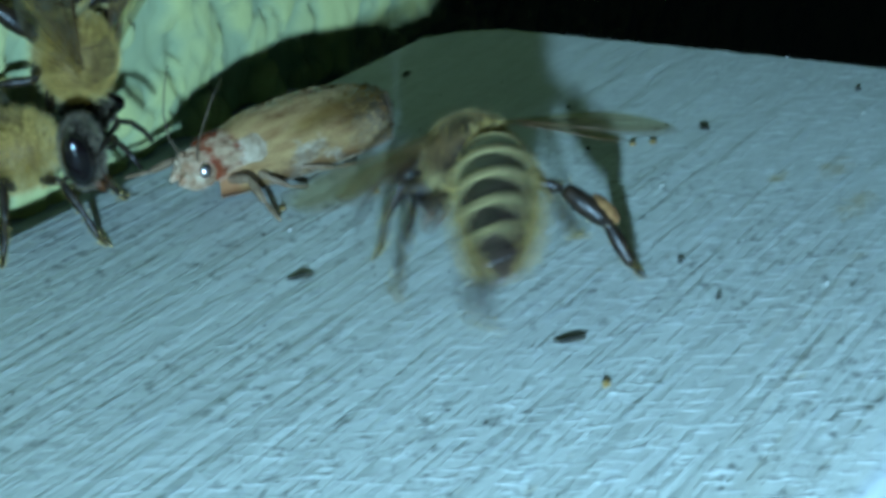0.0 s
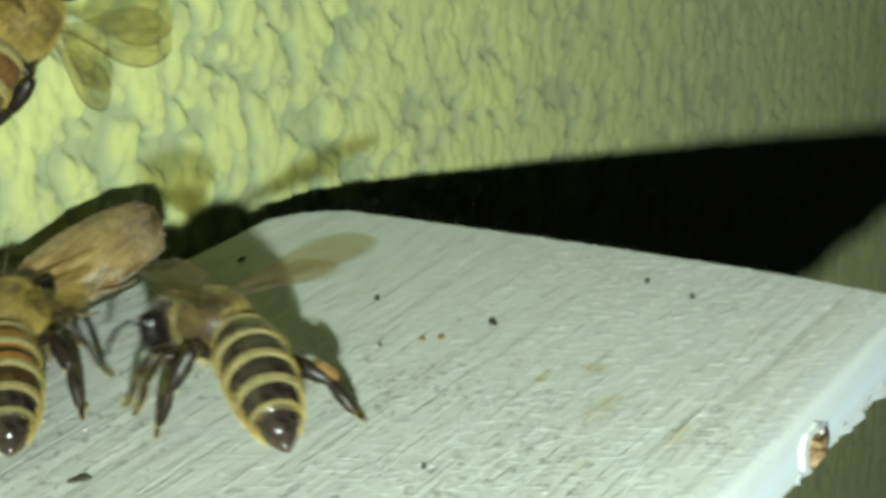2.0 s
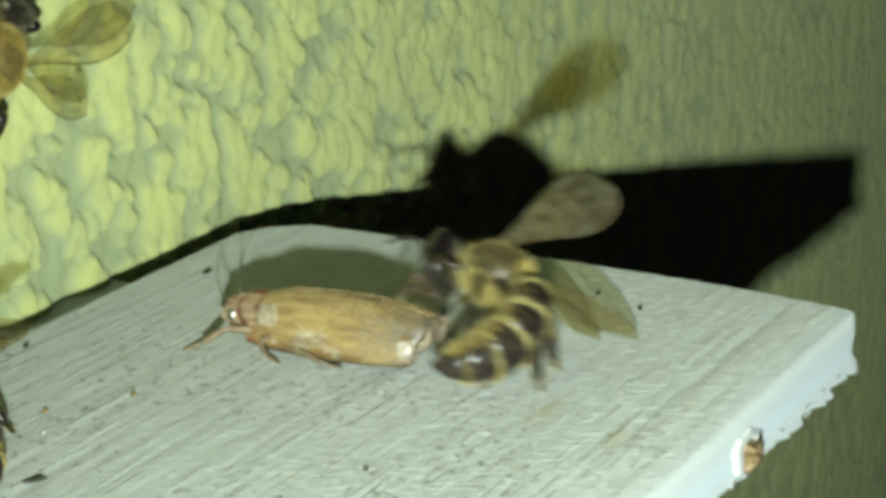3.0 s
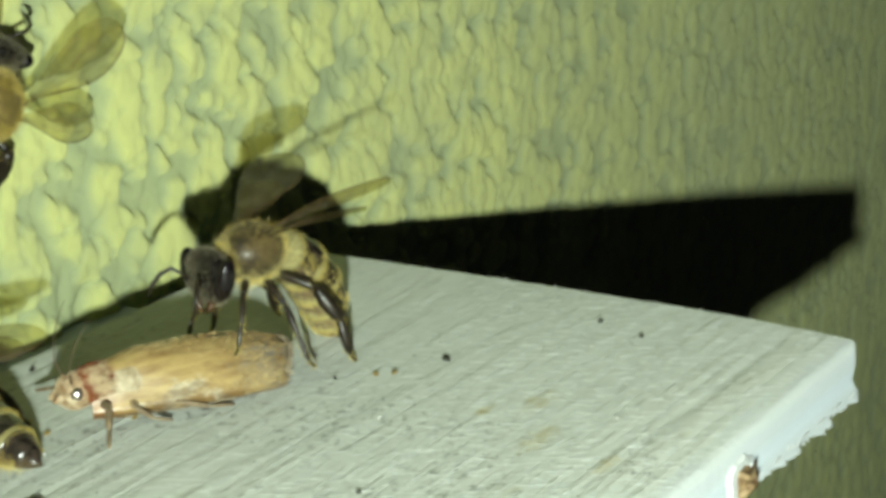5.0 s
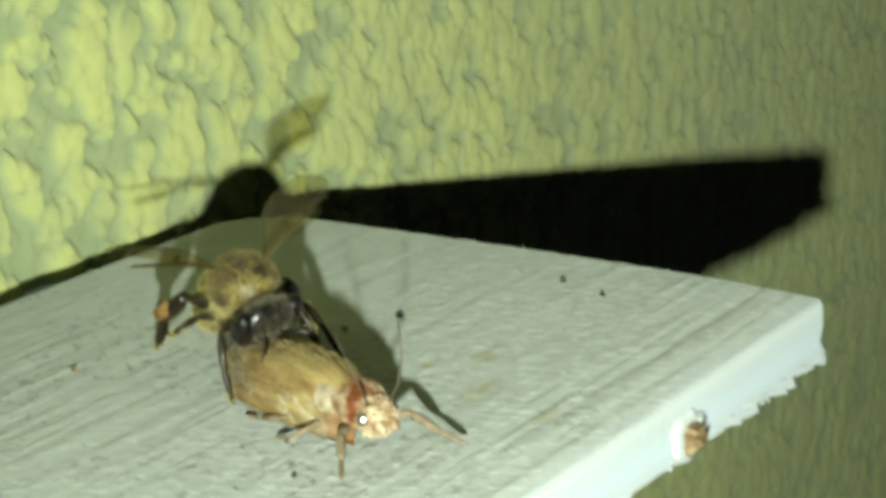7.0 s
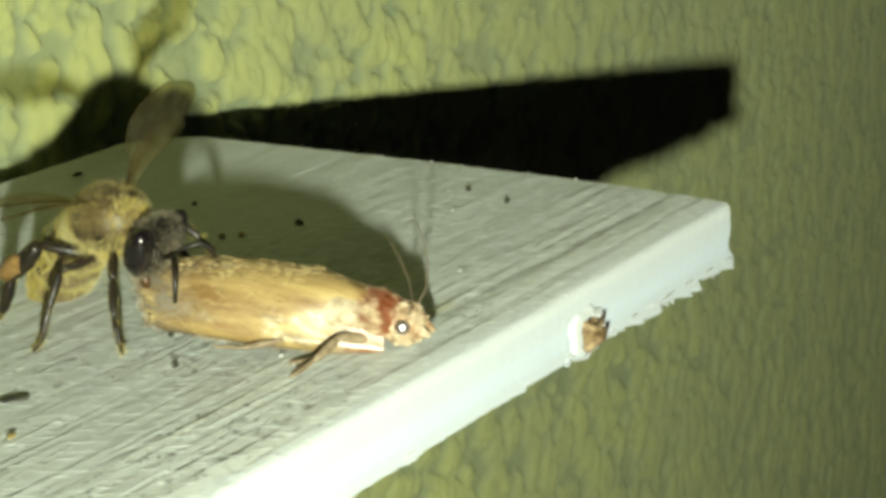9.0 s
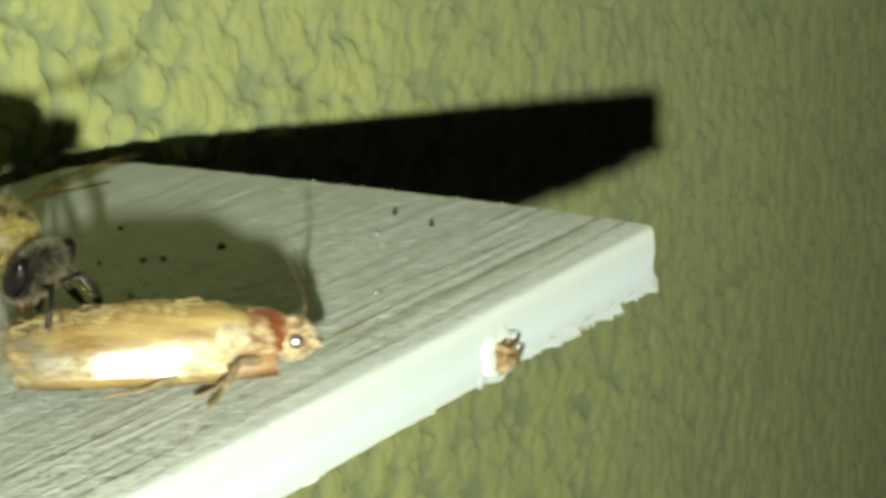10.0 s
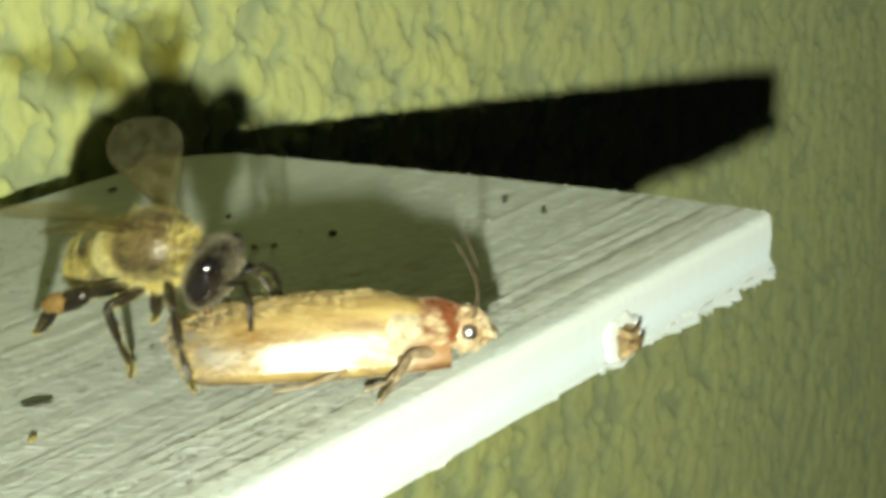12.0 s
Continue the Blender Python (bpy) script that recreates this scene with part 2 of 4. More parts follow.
MOTH_HEAD = simple("cream_moth_scales", (0.34, 0.19, 0.09), (0.66, 0.54, 0.36), 2000, 0.6, 0.8)
FEELER = simple("dark_moth_feeler", (0.06, 0.045, 0.025), (0.15, 0.11, 0.06), 2500, 0.6, 0)
MOTH_EYE = simple("pale_shining_moth_eye", (0.80, 0.70, 0.66), (0.9, 0.82, 0.78), 3000, 0.32, 0.05, Metallic=1.0)
MOTH_LEG = simple("brown_moth_leg", (0.18, 0.125, 0.07), (0.36, 0.27, 0.165), 2500, 0.6, 0.5)
METAL = simple("dark_lamp_housing", (0.03, 0.03, 0.03), (0.05, 0.05, 0.05), 500, 0.4)
GLOW = glow()


# ---- mesh helpers ----
def mesh_of(name, verts, faces, material, smooth=True):
    me = bpy.data.meshes.new(name)
    me.from_pydata([(x * MM, y * MM, z * MM) for x, y, z in verts], [], faces)
    me.materials.append(material)
    if smooth:
        me.polygons.foreach_set("use_smooth", [True] * len(me.polygons))
    me.update()
    return me


def part(name, me, parent=None, label="", at=None):
    ob = new(name, me)
    if parent is not None:
        ob.parent = parent
    if at is not None:
        ob.matrix_basis = at
    if label:
        tagged(ob, label)
    return ob


def loft(rings, caps=True, closed=True):
    """Skin a list of equally long vertex rings."""
    n = len(rings[0])
    verts = [v for r in rings for v in r]
    faces = []
    for a in range(len(rings) - 1):
        for k in range(n if closed else n - 1):
            faces.append((a * n + k, a * n + (k + 1) % n, (a + 1) * n + (k + 1) % n, (a + 1) * n + k))
    if caps and closed:
        faces.append(tuple(reversed(range(n))))
        faces.append(tuple((len(rings) - 1) * n + k for k in range(n)))
    return verts, faces


def merge(*lots):
    verts, faces = [], []
    for v, f in lots:
        o = len(verts)
        verts += list(v)
        faces += [tuple(i + o for i in q) for q in f]
    return verts, faces


def ellipsoid(c, r, nu=20, nv=12, bump=0.0, seed=0):
    rings = []
    for j in range(nv + 1):
        a = math.pi * (0.02 + 0.96 * j / nv)
        ring = []
        for i in range(nu):
            b = 2 * math.pi * i / nu
            d = Vector((-math.cos(a), math.sin(a) * math.cos(b), math.sin(a) * math.sin(b)))
            k = 1 + bump * noise.noise(d * 2.3 + Vector((seed, 0, 0)))
            ring.append((c[0] + d.x * r[0] * k, c[1] + d.y * r[1] * k, c[2] + d.z * r[2] * k))
        rings.append(ring)
    return loft(rings)


def tube(points, radii, n=8):
    """A round tapering tube along points."""
    pts = [Vector(p) for p in points]
    rings, side = [], None
    for i, p in enumerate(pts):
        d = (pts[min(i + 1, len(pts) - 1)] - pts[max(i - 1, 0)]).normalized()
        if side is None:
            side = d.cross(Vector((0.3, 0.2, 1))).normalized()
        side = (side - d * side.dot(d)).normalized()
        up = d.cross(side)
        rings.append([tuple(p + (side * math.cos(a) + up * math.sin(a)) * radii[i]) for a in (2 * math.pi * k / n for k in range(n))])
    return loft(rings)


def limb(joints, radii, bulge=1.25):
    """A jointed leg: each segment swells a little and narrows at its joints."""
    pts, rad = [], []
    for i in range(len(joints) - 1):
        a, b = Vector(joints[i]), Vector(joints[i + 1])
        for f, k in ((0.0, 0.75), (0.12, 1.0), (0.45, bulge), (0.85, 1.0), (0.98, 0.7)):
            pts.append(a.lerp(b, f))
            rad.append(radii[i] * k)
    return tube(pts, rad)


def hairs(places, normals, length, width, lean, rng, droop=0.25):
    verts, faces = [], []
    for p, n in zip(places, normals):
        d = (n + Vector(lean) + Vector(rng.normal(0, droop, 3))).normalized()
        s = d.cross(Vector(rng.normal(0, 1, 3))).normalized() * width * 0.5
        L = length * rng.uniform(0.6, 1.25)
        bend = Vector(rng.normal(0, 0.14, 3)) * L
        o = len(verts)
        mid = p + d * L * 0.55 + bend * 0.4
        verts += [tuple(p - s), tuple(p + s), tuple(mid + s * 0.7), tuple(mid - s * 0.7), tuple(p + d * L + bend)]
        faces += [(o, o + 1, o + 2, o + 3), (o + 3, o + 2, o + 4)]
    return verts, faces


def on_ellipsoid(c, r, count, rng, keep=lambda d: True):
    places, normals = [], []
    while len(places) < count:
        d = Vector(rng.normal(0, 1, 3)).normalized()
        if not keep(d):
            continue
        places.append(Vector((c[0] + d.x * r[0], c[1] + d.y * r[1], c[2] + d.z * r[2])))
        normals.append(Vector((d.x / r[0], d.y / r[1], d.z / r[2])).normalized())
    return places, normals


# ---- the lamp held under the camera ----
def hand_lamp():
    ob = tagged(new("hand_lamp"), "small round white lamp held under the camera", "lamp")
    ring = lambda r, z: [(r * math.cos(2 * math.pi * k / 24), r * math.sin(2 * math.pi * k / 24), z) for k in range(24)]
    part("lens", mesh_of("lens", ring(1.0, 0), [tuple(reversed(range(24)))], GLOW, False), ob, "glowing white lens")
    v, f = loft([ring(1.05, 0.02), ring(1.8, 0.0), ring(2.0, 0.3), ring(2.0, 3.0), ring(0.2, 3.2)], caps=False)
    part("housing", mesh_of("housing", v, f, METAL), ob)
    return ob


# ---- hive wall: lumpy painted surface, kept as relief ----
def hive_wall():
    xs = np.concatenate([np.linspace(-320, -48, 12), np.arange(-46, -31, 0.4), np.arange(-31, 30, 0.15), np.arange(30, 124, 0.3), np.linspace(126, 420, 14)])
    zs = np.concatenate([np.linspace(-300, -80, 10), np.arange(-78, -40, 0.36), np.arange(-40, 18, 0.16), np.linspace(18.5, 30, 20), np.linspace(32, 300, 12)])
    X, Z = np.meshgrid(xs, zs)

    def value_noise(x, z, seed):
        r = np.random.default_rng(seed).random((257, 257))
        xi, zi = np.floor(x).astype(int), np.floor(z).astype(int)
        fx, fz = x - xi, z - zi
        fx, fz = fx * fx * (3 - 2 * fx), fz * fz * (3 - 2 * fz)
        g = lambda a, b: r[a % 257, b % 257]
        return (g(xi, zi) * (1 - fx) + g(xi + 1, zi) * fx) * (1 - fz) + (g(xi, zi + 1) * (1 - fx) + g(xi + 1, zi + 1) * fx) * fz

    def fractal(sx, sz, seed):
        wx = 0.9 * (value_noise(X / (1.7 * sx) + 31, Z / (1.7 * sz), seed + 5) - 0.5) * sx
        wz = 0.9 * (value_noise(X / (1.7 * sx) + 77, Z / (1.7 * sz), seed + 6) - 0.5) * sz
        a, b = X + wx + 0.05 * Z, Z + wz - 0.05 * X
        return (value_noise(a / sx, b / sz, seed) + 0.45 * value_noise(a / sx * 2.1, b / sz * 2.1, seed + 1)) / 1.45

    def step(v, lo, hi):
        v = np.clip((v - lo) / (hi - lo), 0, 1)
        return v * v * (3 - 2 * v)

    def knobs(cx, cz, seed, warp):
        """Rounded knobs of paint, flat-topped, some running into each other."""
        u = X / cx + warp * (value_noise(X / 1.3, Z / 1.3, seed + 1) - 0.5) + 0.5 * warp * (value_noise(X / 0.6, Z / 0.7, seed + 3) - 0.5)
        w = Z / cz + warp * (value_noise(X / 1.3 + 40, Z / 1.3, seed + 2) - 0.5)
        jr = np.random.default_rng(seed).random((131, 131, 4))
        ui, wi = np.floor(u).astype(int), np.floor(w).astype(int)
        best = np.zeros(X.shape)
        for a in (-1, 0, 1):
            for b in (-1, 0, 1):
                j = jr[(ui + a) % 131, (wi + b) % 131]
                d = np.hypot(ui + a + 0.1 + 0.8 * j[..., 0] - u, (wi + b + 0.1 + 0.8 * j[..., 1] - w) * (0.6 + 0.5 * j[..., 3]))
                r = 0.42 + 0.42 * j[..., 2]
                best = np.maximum(best, step(1 - d / r, 0.0, 0.62) * (0.45 + 0.55 * j[..., 2]))
        return best

    # plateaus of paint with steep sides; they fade towards the far end of the wall
    soft = value_noise(X / 9, Z / 12, 11)
    worn = np.interp(X, (-20, 5, 25, 50, 100), (1.0, 0.95, 0.78, 0.52, 0.32))
    big, small = knobs(2.15, 2.15, 21, 0.5), knobs(1.2, 1.35, 31, 0.45)
    field = 0.62 * big + 0.3 * small + 0.42 * (fractal(2.0, 3.2, 61) - 0.5) + 0.25 * (soft - 0.5)
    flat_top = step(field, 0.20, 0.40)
    # yellow patches; knobs toned lighter than hollows, as light would show the relief
    relief_tone = np.clip(0.55 * flat_top + 0.35 * (fractal(2.2, 2.2, 71) - 0.3) + 0.45 * step(field, 0.35, 0.75), 0, 1)
    relief_tone = 0.42 + (relief_tone - 0.42) * np.interp(X, (15, 60), (1.0, 0.5))
    relief_tone *= np.interp(X, (0, 25, 60, 110), (1.0, 0.92, 0.76, 0.6))
    h = 0.36 * flat_top + 0.32 * big + 0.2 * small + 0.28 * (fractal(0.9, 1.0, 41) - 0.5)
    h = h * worn * (0.75 + 0.5 * soft) + 0.025 * (value_noise(X / 0.5, Z / 0.6, 51) - 0.5)
    # crevices along one flank of some plateaus
    rim = np.exp(-((field - 0.25) / 0.05) ** 2) * step(value_noise(X / 2.2 + 9, Z / 2.6, 81), 0.60, 0.74)
    slope = np.gradient(field, axis=1)
    h -= 0.38 * worn * rim * (slope < 0) * (X < 28)
    h -= h.mean()
    # a few cracks in the paint
    for cx, cz, lx, lz, lean in ((1.58, 9.73, 0.22, 0.5, -0.5), (-7.43, 4.8, 0.3, 0.2, 0.2), (14.44, 5.36, 0.2, 0.28, -0.3), (17.6, 4.4, 0.15, 0.3, 0), (3.7, 5.3, 0.2, 0.12, 0), (7.5, 8.2, 0.14, 0.7, -0.5), (-4.4, 8.0, 0.14, 0.6, -0.3),
                                (-3.3, 11.0, 0.12, 0.9, -0.4), (-1.8, 7.6, 0.12, 0.5, 0.2), (6.4, 9.9, 0.1, 0.6, -0.2), (10.6, 6.8, 0.1, 0.5, -0.5), (11.7, 10.4, 0.1, 0.5, 0.1),
                                (-9.5, 9.6, 0.12, 0.7, -0.3), (18.8, 9.2, 0.1, 0.6, -0.2), (23.0, 6.5, 0.12, 0.4, 0), (-6.2, 6.0, 0.12, 0.35, 0)):
        dx, dz = X - cx - lean * (Z - cz), Z - cz
        h -= 0.6 * np.exp(-(dx / max(lx, 0.17)) ** 2 - (dz / lz) ** 2)
    n, k = X.shape
    co = np.stack([X, -h, Z], -1).reshape(-1, 3)
    i = np.arange(n * k).reshape(n, k)
    quads = np.stack([i[:-1, :-1], i[:-1, 1:], i[1:, 1:], i[1:, :-1]], -1).reshape(-1, 4)
    # thickness behind the relief
    back = np.array([[-320, 18, -300], [420, 18, -300], [420, 18, 300], [-320, 18, 300]], float)
    co = np.concatenate([co, back])
    b0 = n * k
    border = [(b0 + 1, b0, b0 + 3, b0 + 2)]
    me = bpy.data.meshes.new("wall_hive")
    me.vertices.add(len(co))
    me.vertices.foreach_set("co", (co * MM).ravel())
    total = len(quads) + 1
    me.loops.add(total * 4)
    me.loops.foreach_set("vertex_index", np.concatenate([quads.ravel(), np.array(border).ravel()]).astype(np.int32))
    me.polygons.add(total)
    me.polygons.foreach_set("loop_start", (np.arange(total) * 4).astype(np.int32))
    me.polygons.foreach_set("use_smooth", np.ones(total, bool))
    me.update(calc_edges=True)
    me.validate()
    paint = me.attributes.new("relief_tone", "FLOAT", "POINT")
    paint.data.foreach_set("value", np.concatenate([relief_tone.ravel(), np.zeros(4)]).astype(np.float32))
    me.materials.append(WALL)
    return tagged(new("wall_hive", me), "lumpy yellow-green painted outer wall of the beehive", "wall", kind="structure")


# ---- landing board ----
BX0, BY0, BY1, BT = -130.0, -4.0, -36.0, 2.65


def far_edge(y):
    """x of the board's end along its width, with the worn round corner at the wall."""
    f = (BY0 - y) / (BY0 - BY1)
    return 0.35 - 1.6 * (1 - f) ** 2 - 2.6 * max(0.0, 1 - f / 0.10) ** 2 - 0.48 * max(0.0, (f - 0.75) / 0.25) ** 2


def landing_board():
    rng = random.Random(4)
    ob = tagged(new("landing_board"), "worn grey-white painted wooden landing board with chipped edge", "board")
    # slab: rings across the width, from the far end back along the hive
    ys = [BY0 - (BY0 - BY1 - 0.6) * k / 64 for k in range(65)]
    xs = [None, -2, -4, -6, -8, -10, -12, -15, -18, -22, -26, -30, -36, -44, -60, -90, BX0]

    def top(x, y):
        calm = min(1.0, max(0.0, (y - BY1 - 0.6) / 1.5))
        return calm * 0.05 * noise.noise(Vector((x * 0.05, y * 0.9, 1.0))) + calm * 0.02 * noise.noise(Vector((x * 0.3, y * 2.0, 4.0)))

    verts, faces = [], []
    cols = len(xs)
    for y in ys:
        fx = far_edge(y)
        for x in xs:
            px = fx if x is None else min(x, fx - 0.3)
            verts.append((px, y, top(px, y)))
    for a in range(len(ys) - 1):
        for b in range(cols - 1):
            i = a * cols + b
            faces.append((i, i + 1, i + cols + 1, i + cols))
    low = len(verts)
    for y in ys:
        fx = far_edge(y)
        verts += [(fx + 0.02, y, -BT), (BX0, y, -BT)]
    for a in range(len(ys) - 1):
        faces.append((low + 2 * a, low + 2 * a + 2, low + 2 * a + 3, low + 2 * a + 1))
        faces.append((a * cols, (a + 1) * cols, low + 2 * a + 2, low + 2 * a))
    # side at the hive and a tongue that joins it to the wall
    faces.append((*[k for k in range(cols)], low + 1, low))
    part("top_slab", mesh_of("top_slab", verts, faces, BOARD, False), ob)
    tongue = [(-130, -4.0, -2.6), (-9, -4.0, -2.6), (-9, 0.6, -2.6), (-130, 0.6, -2.6),
              (-130, -4.0, -1.5), (-9, -4.0, -1.5), (-9, 0.6, -1.5), (-130, 0.6, -1.5)]
    part("tongue", mesh_of("tongue", tongue, [(0, 3, 2, 1), (4, 5, 6, 7), (0, 1, 5, 4), (1, 2, 6, 5), (2, 3, 7, 6), (3, 0, 4, 7)], BOARD, False), ob)
    # thick paint over the outer edge, ragged below
    def teeth(x):
        """Torn lower rim: long ramps ending in sudden breaks."""
        hang, base = 0.0, 0.0
        for period, depth, shift in ((3.3, 0.36, 0.3), (1.35, 0.16, 1.7), (0.42, 0.03, 2.9)):
            u = (x + shift + 0.4 * noise.noise(Vector((x * 0.7, period, 0)))) / period
            cell = math.floor(u)
            r = noise.cell(Vector((cell * 1.37 + 0.5, period * 9.1, 0.5)))
            r = abs(r) % 1.0
            hang += depth * r * (u - cell) ** (0.6 + r)
        return hang * (1.0 if x > -14 else 0.35 + 0.3 * noise.noise(Vector((x * 0.3, 8.8, 0))))

    rings = []
    spots = [far_edge(BY1) + 0.02 - 0.055 * k for k in range(640)]
    spots += [spots[-1] - (k / 40) ** 1.4 * 90 for k in range(1, 41)]
    for x in spots:
        rag = teeth(x)
        wob = 0.05 * noise.noise(Vector((x * 0.35, 0.4, 2.0))) + 0.015 * noise.noise(Vector((x * 2.4, 1.4, 2.0)))
        lip = 0.16 + (0.6 if x > -14 else 0.3) * rag
        zb = -BT + 0.22 - rag
        rings.append([(x, BY1 + 0.6, 0.0), (x, BY1 + 0.3, -0.004), (x, BY1 + 0.14, -0.03), (x, BY1 + 0.05 + wob, -0.12), (x, BY1 + 0.01 + wob, -0.35),
                      (x, BY1 - 0.03 + wob, -1.1), (x, BY1 + 0.05 + wob, -1.55), (x, BY1 + 0.10 + wob, -1.9), (x, BY1 + 0.02 + wob, -2.15), (x, BY1 - lip, zb + 0.09),
                      (x, BY1 - lip - 0.03, zb), (x, BY1 - lip + 0.1, zb + 0.02), (x, BY1 + 0.5, -BT + 0.3), (x, BY1 + 0.6, -BT)])
    v, f = loft(rings, closed=False)
    f.append(tuple(range(14)))
    part("edge_paint", mesh_of("edge_paint", v, f, BOARD), ob, "thick paint over the outer edge")
    # loose thin shards of paint along the lower edge
    for x, wide, hang, turn in ((-0.6, 1.2, 0.36, 20), (-2.5, 1.3, 0.34, 12), (-4.2, 1.0, 0.26, 5), (-6.1, 1.8, 0.55, 15), (-7.5, 0.8, 0.3, -8),
                                (-8.8, 1.0, 0.24, 10), (-10.4, 0.6, 0.25, 0), (-13.7, 0.7, 0.25, 20), (-23.9, 0.9, 0.22, 5)):
        outline = [(-wide / 2, 0.1)]
        k = 0
        while outline[-1][0] < wide / 2 - 0.1:
            px = min(wide / 2, outline[-1][0] + rng.uniform(0.06, 0.22))
            f = px / wide + 0.5
            outline.append((px, -hang * (0.2 + 0.8 * f) * (rng.uniform(0.45, 1.0) if k % 2 else rng.uniform(0.1, 0.6))))
            k += 1
        outline += [(wide / 2 + 0.08, 0.05), (wide / 2 - 0.05, 0.2), (0, 0.26)]
        front = [(px, -0.10 - 0.12 * max(0, -pz) / hang, pz) for px, pz in outline]
        v, f = loft([front, [(px, py + 0.05, pz) for px, py, pz in front]])
        part("paint_flake", mesh_of("paint_flake", v, f, FLAKE, False), ob, at=mpose(x, BY1 - 0.04, -BT + 0.16, turn, 0, turn * 0.3))
    # place where a splinter tore out: bare wood with a bright rim
    rim = []
    for k in range(18):
        a = 2 * math.pi * k / 18
        r = 1 + 0.22 * rng.uniform(-1, 1)
        rim.append((1.05 * math.cos(a) * r, 0.80 * math.sin(a) * r))
    wide = lambda x: 0.8 if x > 0 else 1.15
    rings = [[(x * 1.1 * wide(x), 0.06, z * 1.1) for x, z in rim], [(x * 1.0 * wide(x), -0.10, z * 1.0) for x, z in rim], [(x * 0.72, -0.13, z * 0.74) for x, z in rim], [(x * 0.6, 0.12, z * 0.62) for x, z in rim]]
    v, f = loft(rings, caps=False)
    chip = part("chip_rim", mesh_of("chip_rim", v, f, FLAKE, False), ob, "white broken paint rim", at=mpose(-12.1, BY1 - 0.07, -1.85) @ Matrix.Diagonal((1.08, 1.15, 1.05, 1)))
    v, f = merge(ellipsoid((0.15, -0.04, -0.05), (0.66, 0.12, 0.52), 12, 8, 0.6, 3),
                 tube([(-0.55, -0.05, 0.5), (0.0, -0.34, 0.1), (0.75, -0.25, 0.55)], [0.14, 0.2, 0.03], 6),
                 tube([(-0.5, -0.1, -0.5), (0.3, -0.3, -0.25), (1.0, -0.22, 0.0)], [0.18, 0.2, 0.03], 6))
    part("torn_wood", mesh_of("torn_wood", v, f, RAW_WOOD), chip, "bare brown torn wood")
    return ob


def crumbs():
    """Loose specks lying on the board."""
    rng = random.Random(8)

    def crumb(mat, x, y, lx, ly, h, turn, label, seed):
        v, f = ellipsoid((0, 0, h * 0.7), (lx, ly, h), 9, 6, 0.7, seed)
        v = [(a, b, max(c, 0.02)) for a, b, c in v]
        ob = new("crumb", mesh_of("crumb", v, f, mat, False))
        ob.matrix_basis = mpose(x, y, 0.0, 0, 0, turn)
        tagged(ob, label, "debris", "crumbs on the landing board")

    dark = "dark dirt crumb lying on the landing board"
    for x, y, lx, ly, turn in ((-10.64, -21.0, .30, .20, 40), (-3.4, -24.84, .13, .10, 0), (-4.24, -27.4, .12, .09, 0), (-30.31, -15.13, .40, .10, -35),
                               (-23.68, -25.64, .13, .10, 20), (-10.54, -14.99, .16, .11, 30),
                               (-25.9, -27.9, .12, .08, 0), (-30.8, -25.2, .55, .11, -38), (-14.9, -18.0, .13, .06, 60), (-9.2, -6.4, .3, .09, 0), (-20.5, -5.2, .2, .1, 10)):
        crumb(DIRT, x, y, lx, ly, 0.09, turn, dark, x)
    for k in range(46):
        x, y = -8 - 34 * rng.random(), -7 - 27 * rng.random()
        crumb(DIRT, x, y, rng.uniform(0.03, 0.07), rng.uniform(0.02, 0.045), 0.03, rng.uniform(-60, 60), "tiny dark dirt speck lying on the landing board", k)
    for x, y in ((-12.92, -30.86), (-17.5, -22.2), (-27.0, -12.4), (-23.4, -30.5), (-6.3, -26.0)):
        crumb(GRIT, x, y, .10, .07, 0.07, 10, "small shiny pale grain lying on the landing board", x)
    for y in (-17.7, -20.5, -22.2, -25.8, -28.2):
        crumb(GRIT, far_edge(y) - 0.08, y, .07, .05, 0.05, 40, "small pale paint crumb on the board's end rim", y)
    for x, y in ((-13.62, -19.27), (-13.1, -19.9), (-33.01, -27.4), (-25.38, -10.99), (-22.4, -13.1)):
        crumb(WAX, x, y, .20, .13, 0.09, 30, "small ochre wax crumb lying on the landing board", x)


# ---- honey bees ----
def abdomen_ring(x, n=26, grow=0.0):
    """Cross-section of the abdomen at x behind its waist (0 to 8)."""
    f = x / 8.0
    r = 1.6 * float(np.interp(f, (0, 0.05, 0.12, 0.22, 0.42, 0.58, 0.72, 0.85, 0.94, 1.0), (0.3, 0.72, 0.92, 1.0, 1.02, 0.95, 0.80, 0.55, 0.31, 0.05))) + grow * (1 - f ** 6)
    drop = -0.35 * math.sin(math.pi * f * 0.9) - 0.5 * f * f
    ring = []
    for k in range(n):
        a = 2 * math.pi * k / n
        c, s = math.cos(a), math.sin(a)
        ring.append((-x * 1.13, r * c, drop + r * (0.92 if s > 0 else 0.8) * s))
    return ring


def curl_pose(station, degrees):
    """Where the plate at a station of the abdomen goes when the whole abdomen curls under by that much."""
    p, n = Vector((0, 0, 0)), 16
    for i in range(n):
        a = radians(degrees) * (i + 0.5) / n * station / 8
        p += Vector((-math.cos(a), 0, -math.sin(a))) * 1.13 * station / n
    return mpose(*p, 0, -degrees * station / 8, 0)


